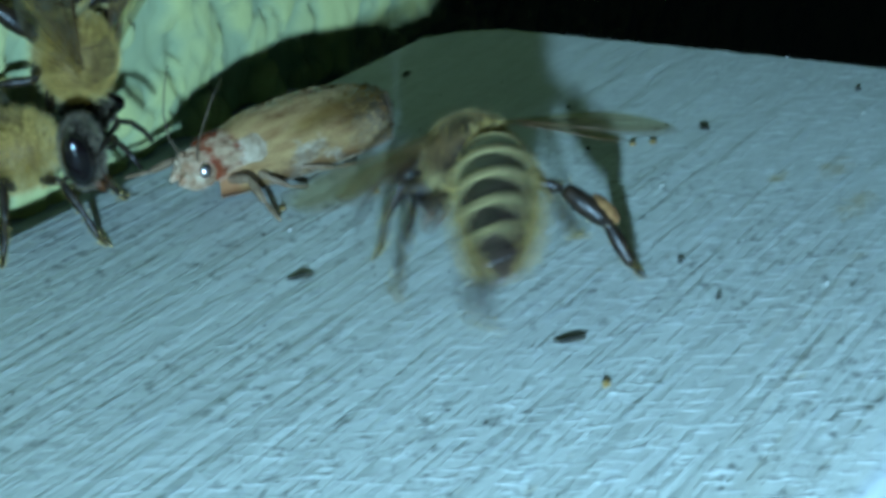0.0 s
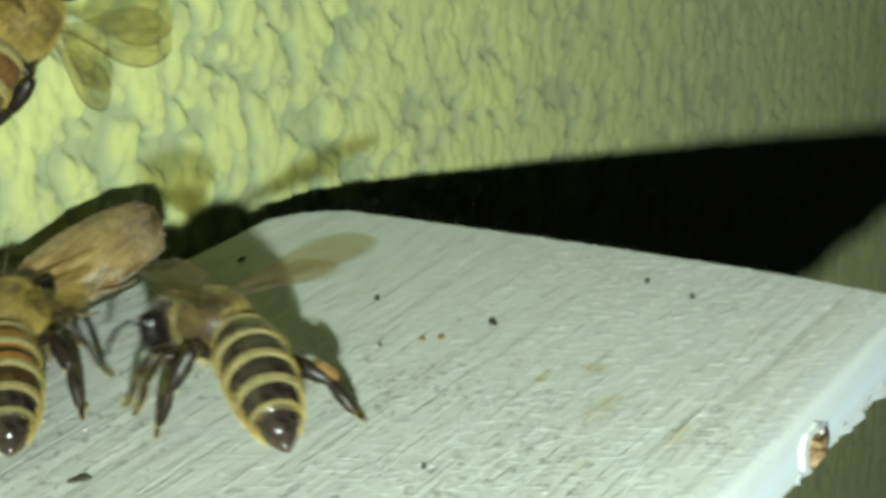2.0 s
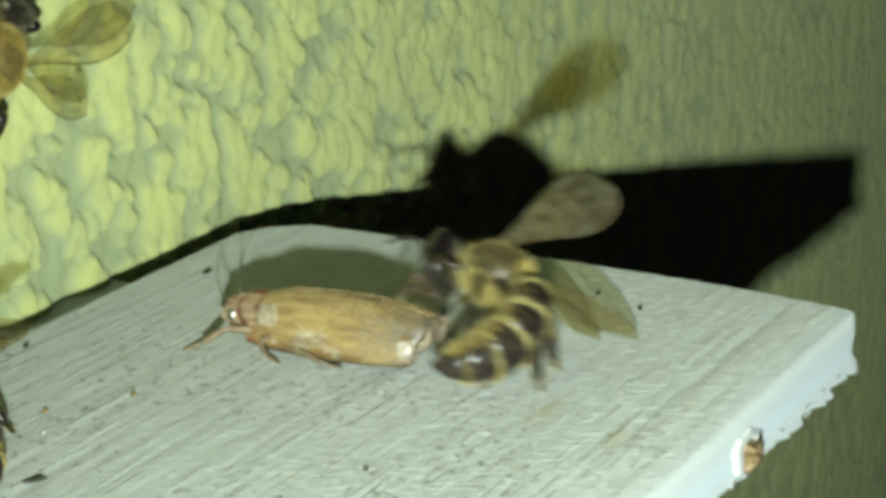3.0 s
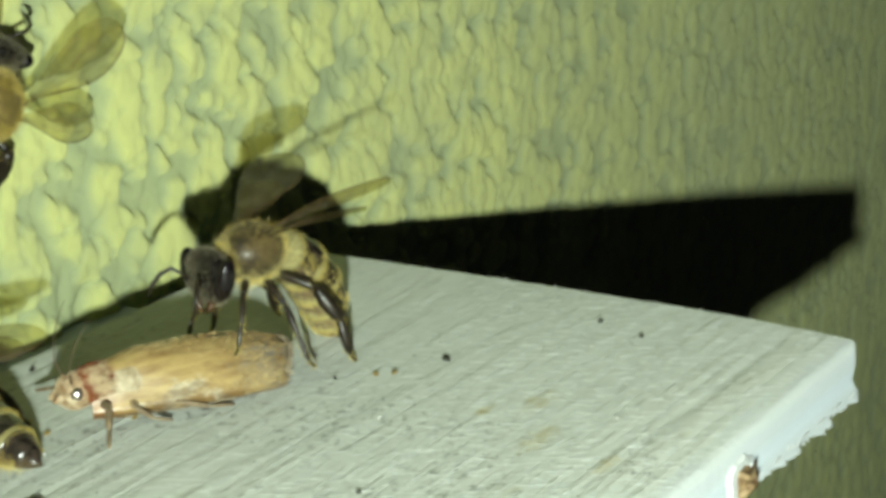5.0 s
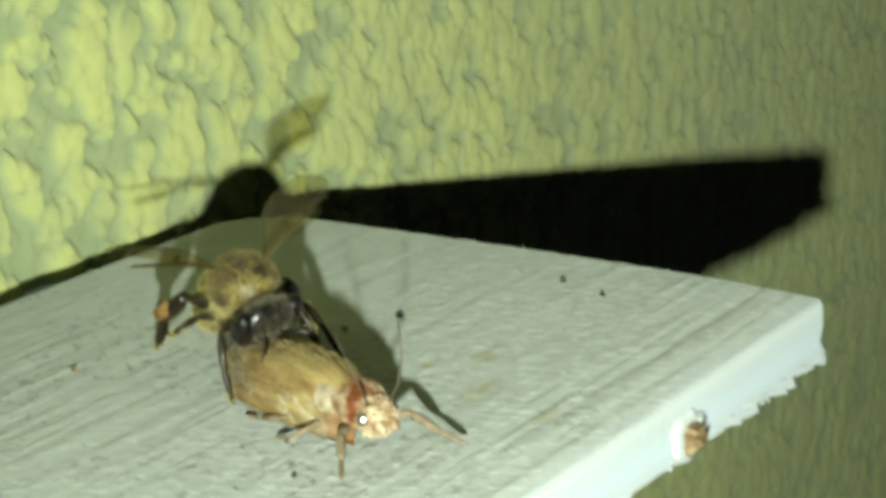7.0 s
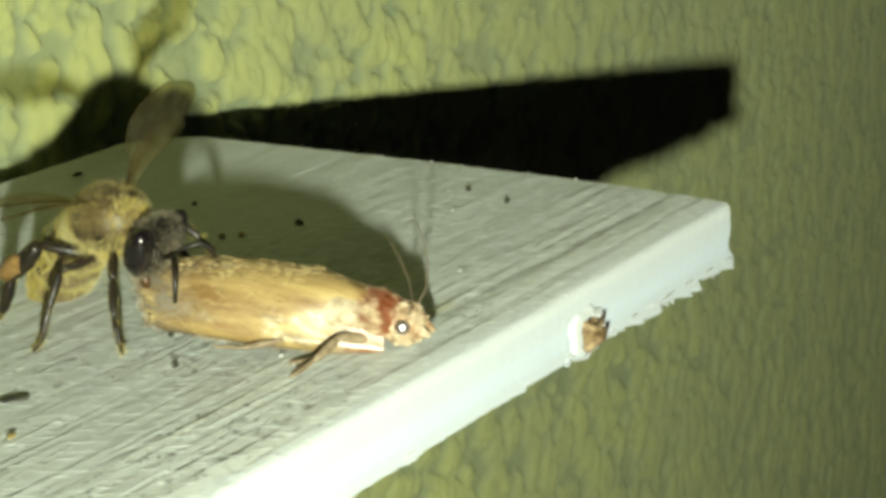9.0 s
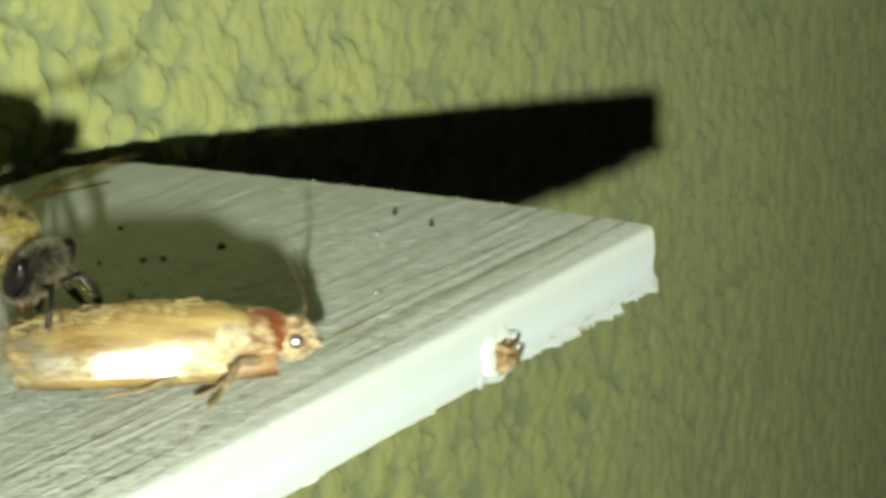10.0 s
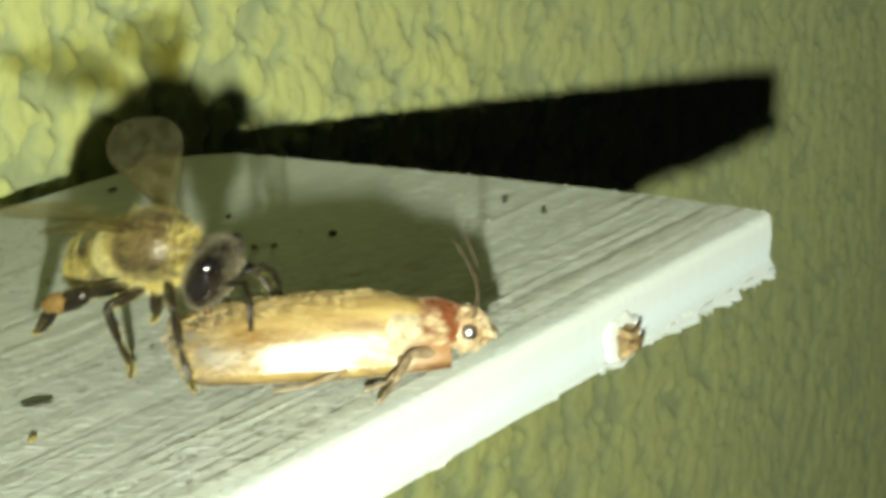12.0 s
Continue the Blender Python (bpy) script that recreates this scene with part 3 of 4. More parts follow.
def bee_wing(length, width, seed, parent, side):
    """One wing, root at the origin, reaching back along -x; outline rounded, with veins."""
    n = 14

    def edges(f):
        if f > 0.68:
            w = width * math.sqrt(max(0.0, 1 - ((f - 0.68) / 0.32) ** 2))
        else:
            g = f / 0.68
            w = width * (0.12 + 0.88 * g * g * (3 - 2 * g))
        mid = -0.22 * width * math.sin(math.pi * 0.5 * f)
        return mid + 0.5 * w, mid - 0.5 * w

    rows = []
    for k in range(n + 1):
        f = 1 - (1 - k / n) ** 1.5
        lead, trail = edges(min(f, 0.998))
        x = -length * f
        rows.append([(x, side * (lead + (trail - lead) * j / 5) * -1.0, 0.035 * math.sin(j * 2.1 + k * 0.5) + 0.16 * math.sin(f * 3)) for j in range(6)])
    verts = [v for r in rows for v in r]
    faces = [(a * 6 + b, a * 6 + b + 1, a * 6 + b + 7, a * 6 + b + 6) for a in range(n) for b in range(5)]
    o = len(verts)
    verts += [(x, y, z - 0.035) for x, y, z in verts]
    faces += [tuple(o + i for i in reversed(q)) for q in faces]
    film = part("wing", mesh_of("wing", verts, faces, WING), parent)

    def along(a, b, steps=7):
        return [(*(Vector(rows[int(round(a[0] + (b[0] - a[0]) * s / steps))][0]).lerp(
            Vector(rows[int(round(a[0] + (b[0] - a[0]) * s / steps))][5]), (a[1] + (b[1] - a[1]) * s / steps) / 5)),) for s in range(steps + 1)]

    lots = []
    for a, b, r in (((0, 0), (14, 0.1), 0.085), ((0, 1), (11, 1.6), 0.05), ((1, 2), (10, 3.4), 0.045), ((3, 1.2), (9, 4.6), 0.035), ((5, 0.4), (8, 3), 0.035),
                    ((7, 0.3), (12, 2.4), 0.03), ((2, 3), (7, 4.9), 0.03)):
        p = along(a, b, b[0] - a[0])
        lots.append(tube([(x, y, z + 0.01) for x, y, z in p], [r * 0.42] * len(p), 5))
    part("veining", mesh_of("veining", *merge(*lots), VEIN), film, "fine brown wing veins")
    return film


def bee(name_label, tergites, seed, pollen=False, bald=False):
    rng = np.random.default_rng(seed)
    ob = tagged(new("honey_bee"), name_label, "bee", "honey bees")
    ob.scale = (0.82, 0.82, 0.82)
    # thorax
    th_r = (1.88, 1.68, 1.55)
    thorax = part("thorax", mesh_of("thorax", *ellipsoid((0, 0, 0), th_r, 24, 14, 0.08, seed), SKIN if bald else TAN_SKIN), ob)
    if bald:
        bare = lambda d: d.z > -0.7 and -0.74 < d.x < 0.82
    else:
        bare = lambda d: d.z > 0.55 and -0.45 < d.x < 0.45 and abs(d.y) < 0.5
    p, q = on_ellipsoid((0, 0, 0), th_r, 3200 if bald else 14000, rng, lambda d: not (bare(d) and rng.random() < (0.97 if bald else 0.8)))
    part("fur", mesh_of("fur", *hairs(p, q, 0.42, 0.018, (-0.4, 0, 0.05), rng, 0.35), FUR, False), thorax, "yellow-tan hair" + (" round a bald back" if bald else ""))
    p, q = on_ellipsoid((0, 0, 0), th_r, 3000 if bald else 1600, rng, bare)
    part("back_hair", mesh_of("back_hair", *hairs(p, q, 0.24, 0.015, (-0.6, 0, 0.05), rng), BROWN_FUR, False), thorax, "sparse brown hair on the back")
    if bald:
        # worn glossy plates of the back: the shield and the small shield behind it
        for name, c, r in (("back_shield", (0.3, 0, 0.26), (1.15, 1.0, 1.34)), ("small_shield", (-1.1, 0, 0.45), (0.5, 0.75, 0.8))):
            part(name, mesh_of(name, *ellipsoid(c, r, 22, 14, 0.06, seed + 4), SHIELD), thorax, "bald glossy dark brown plate")
    p, q = on_ellipsoid((0, 0, 0), th_r, 1100 if bald else 2600, rng, lambda d: d.z < -0.3)
    part("chest_fringe", mesh_of("chest_fringe", *hairs(p, q, 0.62, 0.014, (0, 0, -0.3), rng, 0.4), PALE_FUR, False), thorax, "long cream hair below")
    p, q = on_ellipsoid((0, 0, 0), th_r, 550 if bald else 900, rng, lambda d: abs(d.x) > 0.75)
    part("collar", mesh_of("collar", *hairs(p, q, 0.5, 0.016, (0, 0, 0.3), rng, 0.35), PALE_FUR, False), thorax, "pale yellow hair collar")
    # head, turning on the neck
    hc = (0.95, 0, -0.1)
    head = part("head", mesh_of("head", *ellipsoid(hc, (0.85, 1.7, 1.55), 22, 14, 0.05, seed + 2), CHITIN), ob, "dark hairy head", at=mpose(2.0, 0, -0.45))
    p, q = on_ellipsoid(hc, (0.87, 1.65, 1.55), 2800, rng, lambda d: abs(d.y) < 0.66)
    part("face_hair", mesh_of("face_hair", *hairs(p, q, 0.22, 0.020, (0.2, 0, 0), rng), GREY_FUR, False), head, "short grey face hair")
    for s in (1, -1):
        v, f = ellipsoid((0, 0, 0), (0.60, 0.52, 1.2), 16, 12)
        part("eye", mesh_of("eye", v, f, EYE), head, "glossy black eye", at=mpose(0.98, s * 1.36, 0.03, s * -14, 0, s * 14))
        base = Vector((1.75, s * 0.35, -0.1))
        pts = [base, base + Vector((0.5, s * 0.5, 0.5)), base + Vector((0.75, s * 0.75, 0.75)), base + Vector((1.2, s * 1.15, 0.5)),
               base + Vector((1.6, s * 1.4, 0.0)), base + Vector((1.9, s * 1.5, -0.6))]
        part("antenna", mesh_of("antenna", *tube(pts, [0.10, 0.10, 0.12, 0.13, 0.13, 0.09], 7), LEG), head)
        part("mandible", mesh_of("mandible", *tube([(1.35, s * 0.55, -1.3), (1.55, s * 0.42, -1.7), (1.6, s * 0.1, -2.0)], [0.24, 0.2, 0.07], 7), BROWN_CHITIN), head)
    # abdomen of overlapping plates, each on its own station so that it can curl
    waist = [abdomen_ring(0.02 + 0.6 * k / 4) for k in range(5)]
    abdomen = part("abdomen", mesh_of("abdomen", *loft(waist), CHITIN), ob, at=mpose(-1.7, 0, -0.3))
    plates = []

    def plate(name, station, geometry, material, label="", smooth=True):
        v, f = geometry
        piece = part(name, mesh_of(name, [(x + 1.13 * station, y, z) for x, y, z in v], f, material, smooth), abdomen, label, at=curl_pose(station, 12))
        plates.append((piece, station))

    starts = [0.25, 2.0, 3.5, 4.9, 6.15, 7.1, 7.8]
    for k in range(6):
        a, b = max(0.15, starts[k] - 0.5), starts[k + 1] + 0.28
        rings = [abdomen_ring(a + (min(b, 7.95) - a) * j / 6, grow=-0.05 + 0.135 * j / 6) for j in range(7)]
        plate("tergite", (starts[k] + starts[k + 1]) / 2, loft(rings), tergites[k])
    for k, w in enumerate((0.52, 0.48, 0.42, 0.36)):
        e = starts[k + 1] - 0.08
        plate("hair_band", e, loft([abdomen_ring(e + w * j / 3, grow=(0.06, 0.105, 0.105, 0.05)[j]) for j in range(4)]), BAND, "pale yellow hair band")
    plate("hair_band", 0.4, loft([abdomen_ring(0.12 + 0.75 * j / 3, grow=(0.02, 0.12, 0.13, 0.06)[j]) for j in range(4)]), BAND, "pale yellow hair band")
    for e, count in ((0.5, 650), (2.0, 520), (3.5, 480), (4.9, 400), (6.15, 300)):
        places, normals = [], []
        for _ in range(count):
            ring = abdomen_ring(e + rng.uniform(-0.1, 0.35), n=40, grow=0.08)
            v = Vector(ring[rng.integers(0, 40)])
            places.append(v)
            normals.append(Vector((-0.9, v.y, v.z + 0.4)).normalized())
        for _ in range(330):
            ring = abdomen_ring(min(7.0, e + rng.uniform(-0.6, 0.9)), n=360, grow=0.03)
            v = Vector(ring[int(rng.normal(352, 14) if rng.random() < 0.5 else rng.normal(188, 14)) % 360])
            places.append(v)
            normals.append(Vector((-0.3, v.y, -0.3)).normalized())
        plate("abdomen_hair", e, hairs(places, normals, 0.27, 0.028, (-1.4, 0, 0), rng), FUR, "short tan hair", False)
        places, normals = [], []
        for _ in range(150 if bald else 260):
            ring = abdomen_ring(min(7.0, e + rng.uniform(-0.6, 0.9)), n=360, grow=0.02)
            v = Vector(ring[int(rng.uniform(190, 350))])
            places.append(v)
            normals.append(Vector((-0.3, v.y * 0.6, -0.8)).normalized())
        plate("belly_fringe", e, hairs(places, normals, 0.42, 0.018, (-0.7, 0, -0.2), rng, 0.35), PALE_FUR, "cream hair along the belly", False)
    # legs: a thigh from the hip to the knee, and the leg below it
    legs = []
    for s in (1, -1):
        sets = (((1.2, 0.9, -1.2), (2.2, 1.9, -0.7), (3.0, 2.5, -2.0), (3.5, 2.7, -3.15), (3.9, 2.8, -3.45)),
                ((0.0, 1.1, -1.4), (0.2, 2.7, -0.5), (0.1, 3.7, -1.9), (-0.2, 4.4, -3.2), (-0.3, 4.8, -3.45)),
                ((-1.1, 1.0, -1.4), (-2.1, 2.5, -0.3), (-3.7, 3.4, -1.5), (-4.8, 3.8, -3.1), (-5.3, 3.9, -3.45)))
        radii = ((0.20, 0.17, 0.13, 0.08), (0.21, 0.18, 0.14, 0.09), (0.25, 0.38, 0.27, 0.10))
        for n, (joints, rad) in enumerate(zip(sets, radii)):
            j = [Vector((x, s * y, z)) for x, y, z in joints]
            made = []
            for name, chain, r in (("thigh", j[:2], rad[:1]), ("leg", j[1:], rad[1:])):
                rel = [p - chain[0] for p in chain]
                limb_part = part(name, mesh_of(name, *limb(rel, r), LEG), ob, at=mpose(*chain[0]))
                pl, nm = [], []
                for a, b, k in zip(rel, rel[1:], r):
                    for _ in range(70):
                        d = Vector(rng.normal(0, 1, 3)).normalized()
                        pl.append(a.lerp(b, rng.random()) + d * k * 0.9)
                        nm.append(d)
                part("leg_hair", mesh_of("leg_hair", *hairs(pl, nm, 0.24, 0.022, (0, 0, -0.3), rng), FUR, False), limb_part)
                made.append(limb_part)
            legs.append((s, n, *made, j[0], j[1], j[4]))
            if pollen and n == 2 and s < 0:
                a, b = j[2] - j[1], Vector((0, 0, 0))
                c = a.lerp(b, 0.25)
                v, f = ellipsoid((0, 0, 0), (0.78, 0.42, 0.42), 14, 9, 0.35, seed)
                rot = (a - b).normalized().to_track_quat("X", "Z").to_matrix().to_4x4()
                part("pollen_load", mesh_of("pollen_load", v, f, POLLEN), made[1], "orange pollen load",
                     at=Matrix.Translation((c + Vector((0, s * 0.3, 0.12))) * MM) @ rot)
    wings = []
    for s in (1, -1):
        for ln, w, root in ((7.8, 3.3, (0.4, 1.05, 1.1)), (5.5, 2.3, (-0.3, 1.1, 0.95))):
            wg = bee_wing(ln, w, seed, ob, s)
            wings.append((wg, s, (root[0], s * root[1], root[2]), ln))
    return ob, abdomen, wings, head, plates, legs


def wing_pose(s, root, sweep, lift, twist=0.0):
    return mpose(*root, s * twist, lift, -s * sweep)


# ---- the moth ----
def moth():
    rng = np.random.default_rng(12)
    ob = tagged(new("wax_moth"), "tan and cream wax moth with rust shoulders and folded wings", "moth")
    ob.scale = (0.96, 0.96, 0.96)
    fore = []
    body = [[(x, r * math.cos(a), z + r * 0.9 * math.sin(a)) for a in (2 * math.pi * k / 16 for k in range(16))]
            for x, r, z in ((4.0, 0.5, 1.3), (3.6, 1.0, 1.35), (2.6, 1.25, 1.35), (1.2, 1.2, 1.3), (-0.5, 1.15, 1.2), (-2.2, 1.1, 1.15), (-3.6, 1.0, 1.1), (-4.5, 0.75, 1.0), (-4.9, 0.3, 0.95))]
    part("body", mesh_of("body", *loft(body), MOTH_BODY), ob)
    # forewings folded like a roof, split along the back
    for s in (1, -1):
        n, m = 30, 10
        rows = []
        for k in range(n + 1):
            f = k / n
            x = 4.4 - 9.5 * f
            half = float(np.interp(f, (0, 0.12, 0.35, 0.66, 0.88, 1), (0.72, 1.12, 1.62, 1.86, 1.74, 1.42)))
            high = float(np.interp(f, (0, 0.08, 0.25, 0.55, 0.85, 1), (1.9, 2.32, 2.7, 2.66, 2.3, 1.85)))
            row = []
            for j in range(m + 1):
                g = j / m
                a = g * math.pi * 0.5
                y = half * math.sin(a) ** 0.85
                z = 0.22 + (high - 0.22) * math.cos(a) ** 0.95
                cut = (0.9 * g * g - 0.3 * g + 0.35 * noise.noise(Vector((g * 6, s * 3.0, 0)))) if k > n - 3 else 0.0
                row.append((x + cut * (k - n + 3) / 3 + 0.03 * noise.noise(Vector((f * 6, g * 4, s))), s * (y + 0.03),
                            z + 0.07 * noise.noise(Vector((f * 4, g * 9, s * 2.0))) + 0.05 * math.sin(g * 22) * (0.3 + f)))
            rows.append(row)
        verts = [v for r in rows for v in r]
        w = m + 1
        faces = [(a * w + b, a * w + b + 1, (a + 1) * w + b + 1, (a + 1) * w + b) for a in range(n) for b in range(m)]
        o = len(verts)
        verts += [(x, y * 0.95, z - 0.10) for x, y, z in verts]
        faces += [tuple(o + i for i in reversed(q)) for q in faces]
        faces += [(n * w + b, n * w + b + 1, o + n * w + b + 1, o + n * w + b) for b in range(m)]
        faces += [(a * w + m, (a + 1) * w + m, o + (a + 1) * w + m, o + a * w + m) for a in range(n)]
        wing = part("forewing", mesh_of("forewing", verts, faces, MOTH_WING), ob, "tan wing with cream streaks")
        pl, nm = [], []
        for _ in range(420):
            b = rng.integers(0, m)
            v = Vector(rows[n][b]).lerp(Vector(rows[n][b + 1]), rng.random())
            pl.append(v)
            nm.append(Vector((-1, s * 0.15, 0)))
        for _ in range(420):
            a = rng.integers(4, n)
            v = Vector(rows[a][m]).lerp(Vector(rows[a + 1 if a < n else a][m]), rng.random())
            pl.append(v)
            nm.append(Vector((-0.5, s * 0.9, -0.1)))
        part("wing_fringe", mesh_of("wing_fringe", *hairs(pl, nm, 0.26, 0.05, (-0.5, 0, 0), rng, 0.18), FRINGE, False), wing, "pale ragged scale fringe")
        # loose scales standing up from the wing
        pl, nm = [], []
        for _ in range(1500):
            a, b = rng.integers(2, n), rng.integers(0, m)
            u, v = rng.random(), rng.random()
            pl.append(Vector(rows[a][b]).lerp(Vector(rows[a][b + 1]), u).lerp(Vector(rows[a - 1][b]).lerp(Vector(rows[a - 1][b + 1]), u), v))
            nm.append(Vector((-1, s * 0.12 * b / m, 0.12 * (1 - b / m))))
        part("wing_coat", mesh_of("wing_coat", *hairs(pl, nm, 0.30, 0.06, (-4.0, 0, -0.16), rng, 0.05), MOTH_COAT, False), wing)
    # shoulders and head
    ruff = part("thorax_tuft", mesh_of("thorax_tuft", *ellipsoid((3.85, 0, 1.42), (1.3, 0.98, 0.88), 18, 12, 0.05, 2), MOTH_RUFF), ob, "rust-red shoulder scales")
    p, q = on_ellipsoid((3.85, 0, 1.42), (1.3, 0.98, 0.88), 2600, rng, lambda d: d.z > -0.3)
    part("scale_tuft", mesh_of("scale_tuft", *hairs(p, q, 0.26, 0.05, (-2.2, 0, 0.05), rng), MOTH_RUFF, False), ruff)
    head = part("head", mesh_of("head", *ellipsoid((4.85, 0, 1.3), (0.8, 0.8, 0.72), 16, 12, 0.12, 5), MOTH_HEAD), ob, "cream-brown scaly head")
    p, q = on_ellipsoid((4.95, 0, 1.3), (0.75, 0.76, 0.7), 700, rng, lambda d: abs(d.y) < 0.75)
    part("scale_coat", mesh_of("scale_coat", *hairs(p, q, 0.18, 0.10, (-0.6, 0, 0.1), rng), MOTH_HEAD, False), head)
    for s in (1, -1):
        part("eye", mesh_of("eye", *ellipsoid((5.05, s * 0.62, 1.38), (0.32, 0.28, 0.32), 14, 10), MOTH_EYE), head, "pale shining eye")
        part("palp", mesh_of("palp", *tube([(5.3, s * 0.25, 1.2), (5.75, s * 0.28, 1.2), (6.0, s * 0.25, 1.05)], [0.22, 0.22, 0.09], 7), MOTH_HEAD), head)
        pts = [(5.2, s * 0.4, 1.75), (5.45, s * 0.75, 2.5), (5.35, s * 1.05, 3.4), (5.0, s * 1.25, 4.3), (4.6, s * 1.4, 5.0)]
        part("antenna", mesh_of("antenna", *tube(pts, [0.045, 0.035, 0.03, 0.022, 0.012], 6), FEELER), head)
        for j in (((2.6, 0.8, 0.7), (2.9, 1.8, 0.7), (2.3, 2.3, 0.25), (1.5, 2.5, 0.06)), ((1.2, 0.8, 0.6), (0.8, 1.7, 0.5), (-0.4, 2.2, 0.2), (-1.6, 2.3, 0.06))):
            part("leg", mesh_of("leg", *limb([(x, s * y, z) for x, y, z in j], (0.14, 0.11, 0.06)), MOTH_LEG), ob)
        j = ((0, 0, 0), (1.0, 0.9, 0.35), (2.0, 1.5, -0.25), (3.0, 2.1, -0.62))
        fore.append((part("leg", mesh_of("leg", *limb([(x, s * y, z) for x, y, z in j], (0.17, 0.14, 0.08)), MOTH_LEG), ob, at=mpose(3.9, s * 0.6, 0.7)), s))
    return ob, fore


torch = hand_lamp()
hive_wall()
landing_board()
crumbs()
DARK = [PLATE] * 6
GOLD = [AMBER_STRIPE, AMBER_STRIPE, BROWN_CHITIN, PLATE, PLATE, PLATE]
bee_a, abd_a, wings_a, head_a, plates_a, legs_a = bee("dark honey bee with pale bands and spread wings, grappling a moth", DARK, 3, True, True)
bee_b, abd_b, wings_b, head_b, plates_b, legs_b = bee("honey bee with orange front bands walking on the landing board", GOLD, 7)
bee_c, abd_c, wings_c, head_c, plates_c, legs_c = bee("dark-eyed honey bee climbing head down on the hive wall", DARK, 11)
bee_d, abd_d, wings_d, head_d, plates_d, legs_d = bee("honey bee with orange front bands climbing up the hive wall", GOLD, 13)
bee_e, abd_e, wings_e, head_e, plates_e, legs_e = bee("brown honey bee with spread wings clinging to the hive wall", [HONEY_CHITIN] * 4 + [BROWN_CHITIN, PLATE], 17)
wax_moth, fore_legs = moth()


# ---- what moves ----
def at_time(rows, t):
    """A row's numbers at t, straight between its neighbours."""
    return [float(np.interp(t, [r[0] for r in rows], [r[k] for r in rows])) for k in range(1, len(rows[0]))]


def leg_turn(bone, normal):
    u = bone.normalized()
    w = (normal - u * normal.dot(u)).normalized()
    return Matrix((u, w.cross(u), w)).transposed()


def stand(legs, rows, support, planted=()):
    """Key the legs so that each foot reaches its support, or the spot where it is planted."""
    for s, n, thigh, leg, hip, knee, foot in legs:
        one, two = (knee - hip).length, (foot - knee).length
        rest = (knee - hip).cross(foot - hip)
        upper, lower = leg_turn(knee - hip, rest), leg_turn(foot - knee, rest)
        keys = ([], [])
        for t, body in rows:
            body = body @ Matrix.Diagonal((0.82, 0.82, 0.82, 1))
            spot = [p for when, side, k, p in planted if when == t and side == s and k == n]
            goal = Vector(spot[0]) if spot else support(t, body @ (foot * MM) / MM)
            d = body.inverted() @ (goal * MM) / MM - hip
            far = min(max(d.length, abs(one - two) + 0.15), (one + two) * 0.985)
            d.normalize()
            a = (one * one - two * two + far * far) / (2 * far)
            bend = (knee - hip).normalized() + Vector((0, 0.3 * s, 0.9))
            bend = (bend - d * bend.dot(d)).normalized()
            k = hip + d * a + bend * math.sqrt(max(0.0, one * one - a * a))
            f = hip + d * far
            plane = (k - hip).cross(f - hip)
            keys[0].append((t, Matrix.Translation(hip * MM) @ (leg_turn(k - hip, plane) @ upper.inverted()).to_4x4()))
            keys[1].append((t, Matrix.Translation(k * MM) @ (leg_turn(f - k, plane) @ lower.inverted()).to_4x4()))
        walk(thigh, keys[0])
        walk(leg, keys[1])


def on_board(t, p):
    """The board's top, or the moth's back where it lies under the foot."""
    x, y, z, rx, ry, rz = at_time(MOTH, t)
    q = mpose(x, y, z, rx, ry, rz).inverted() @ (p * MM) / (0.96 * MM)
    over = -4.8 < q.x < 3.6 and abs(q.y) < 1.85
    return Vector((p.x, p.y, 0.1 + 2.3 * math.sqrt(1 - (q.y / 1.95) ** 2) if over else 0.05))


def wall_pose(x, z, turn):
    """A bee on the wall, back outwards, heading at that angle from the board's length towards up."""
    c, v = math.cos(radians(turn)), math.sin(radians(turn))
    m = Matrix(((c, -v, 0), (0, 0, -1), (v, c, 0))).to_4x4()
    m.translation = Vector((x, -2.75, z)) * MM
    return m


def on_wall(t, p):
    return Vector((p.x, -0.15, p.z))


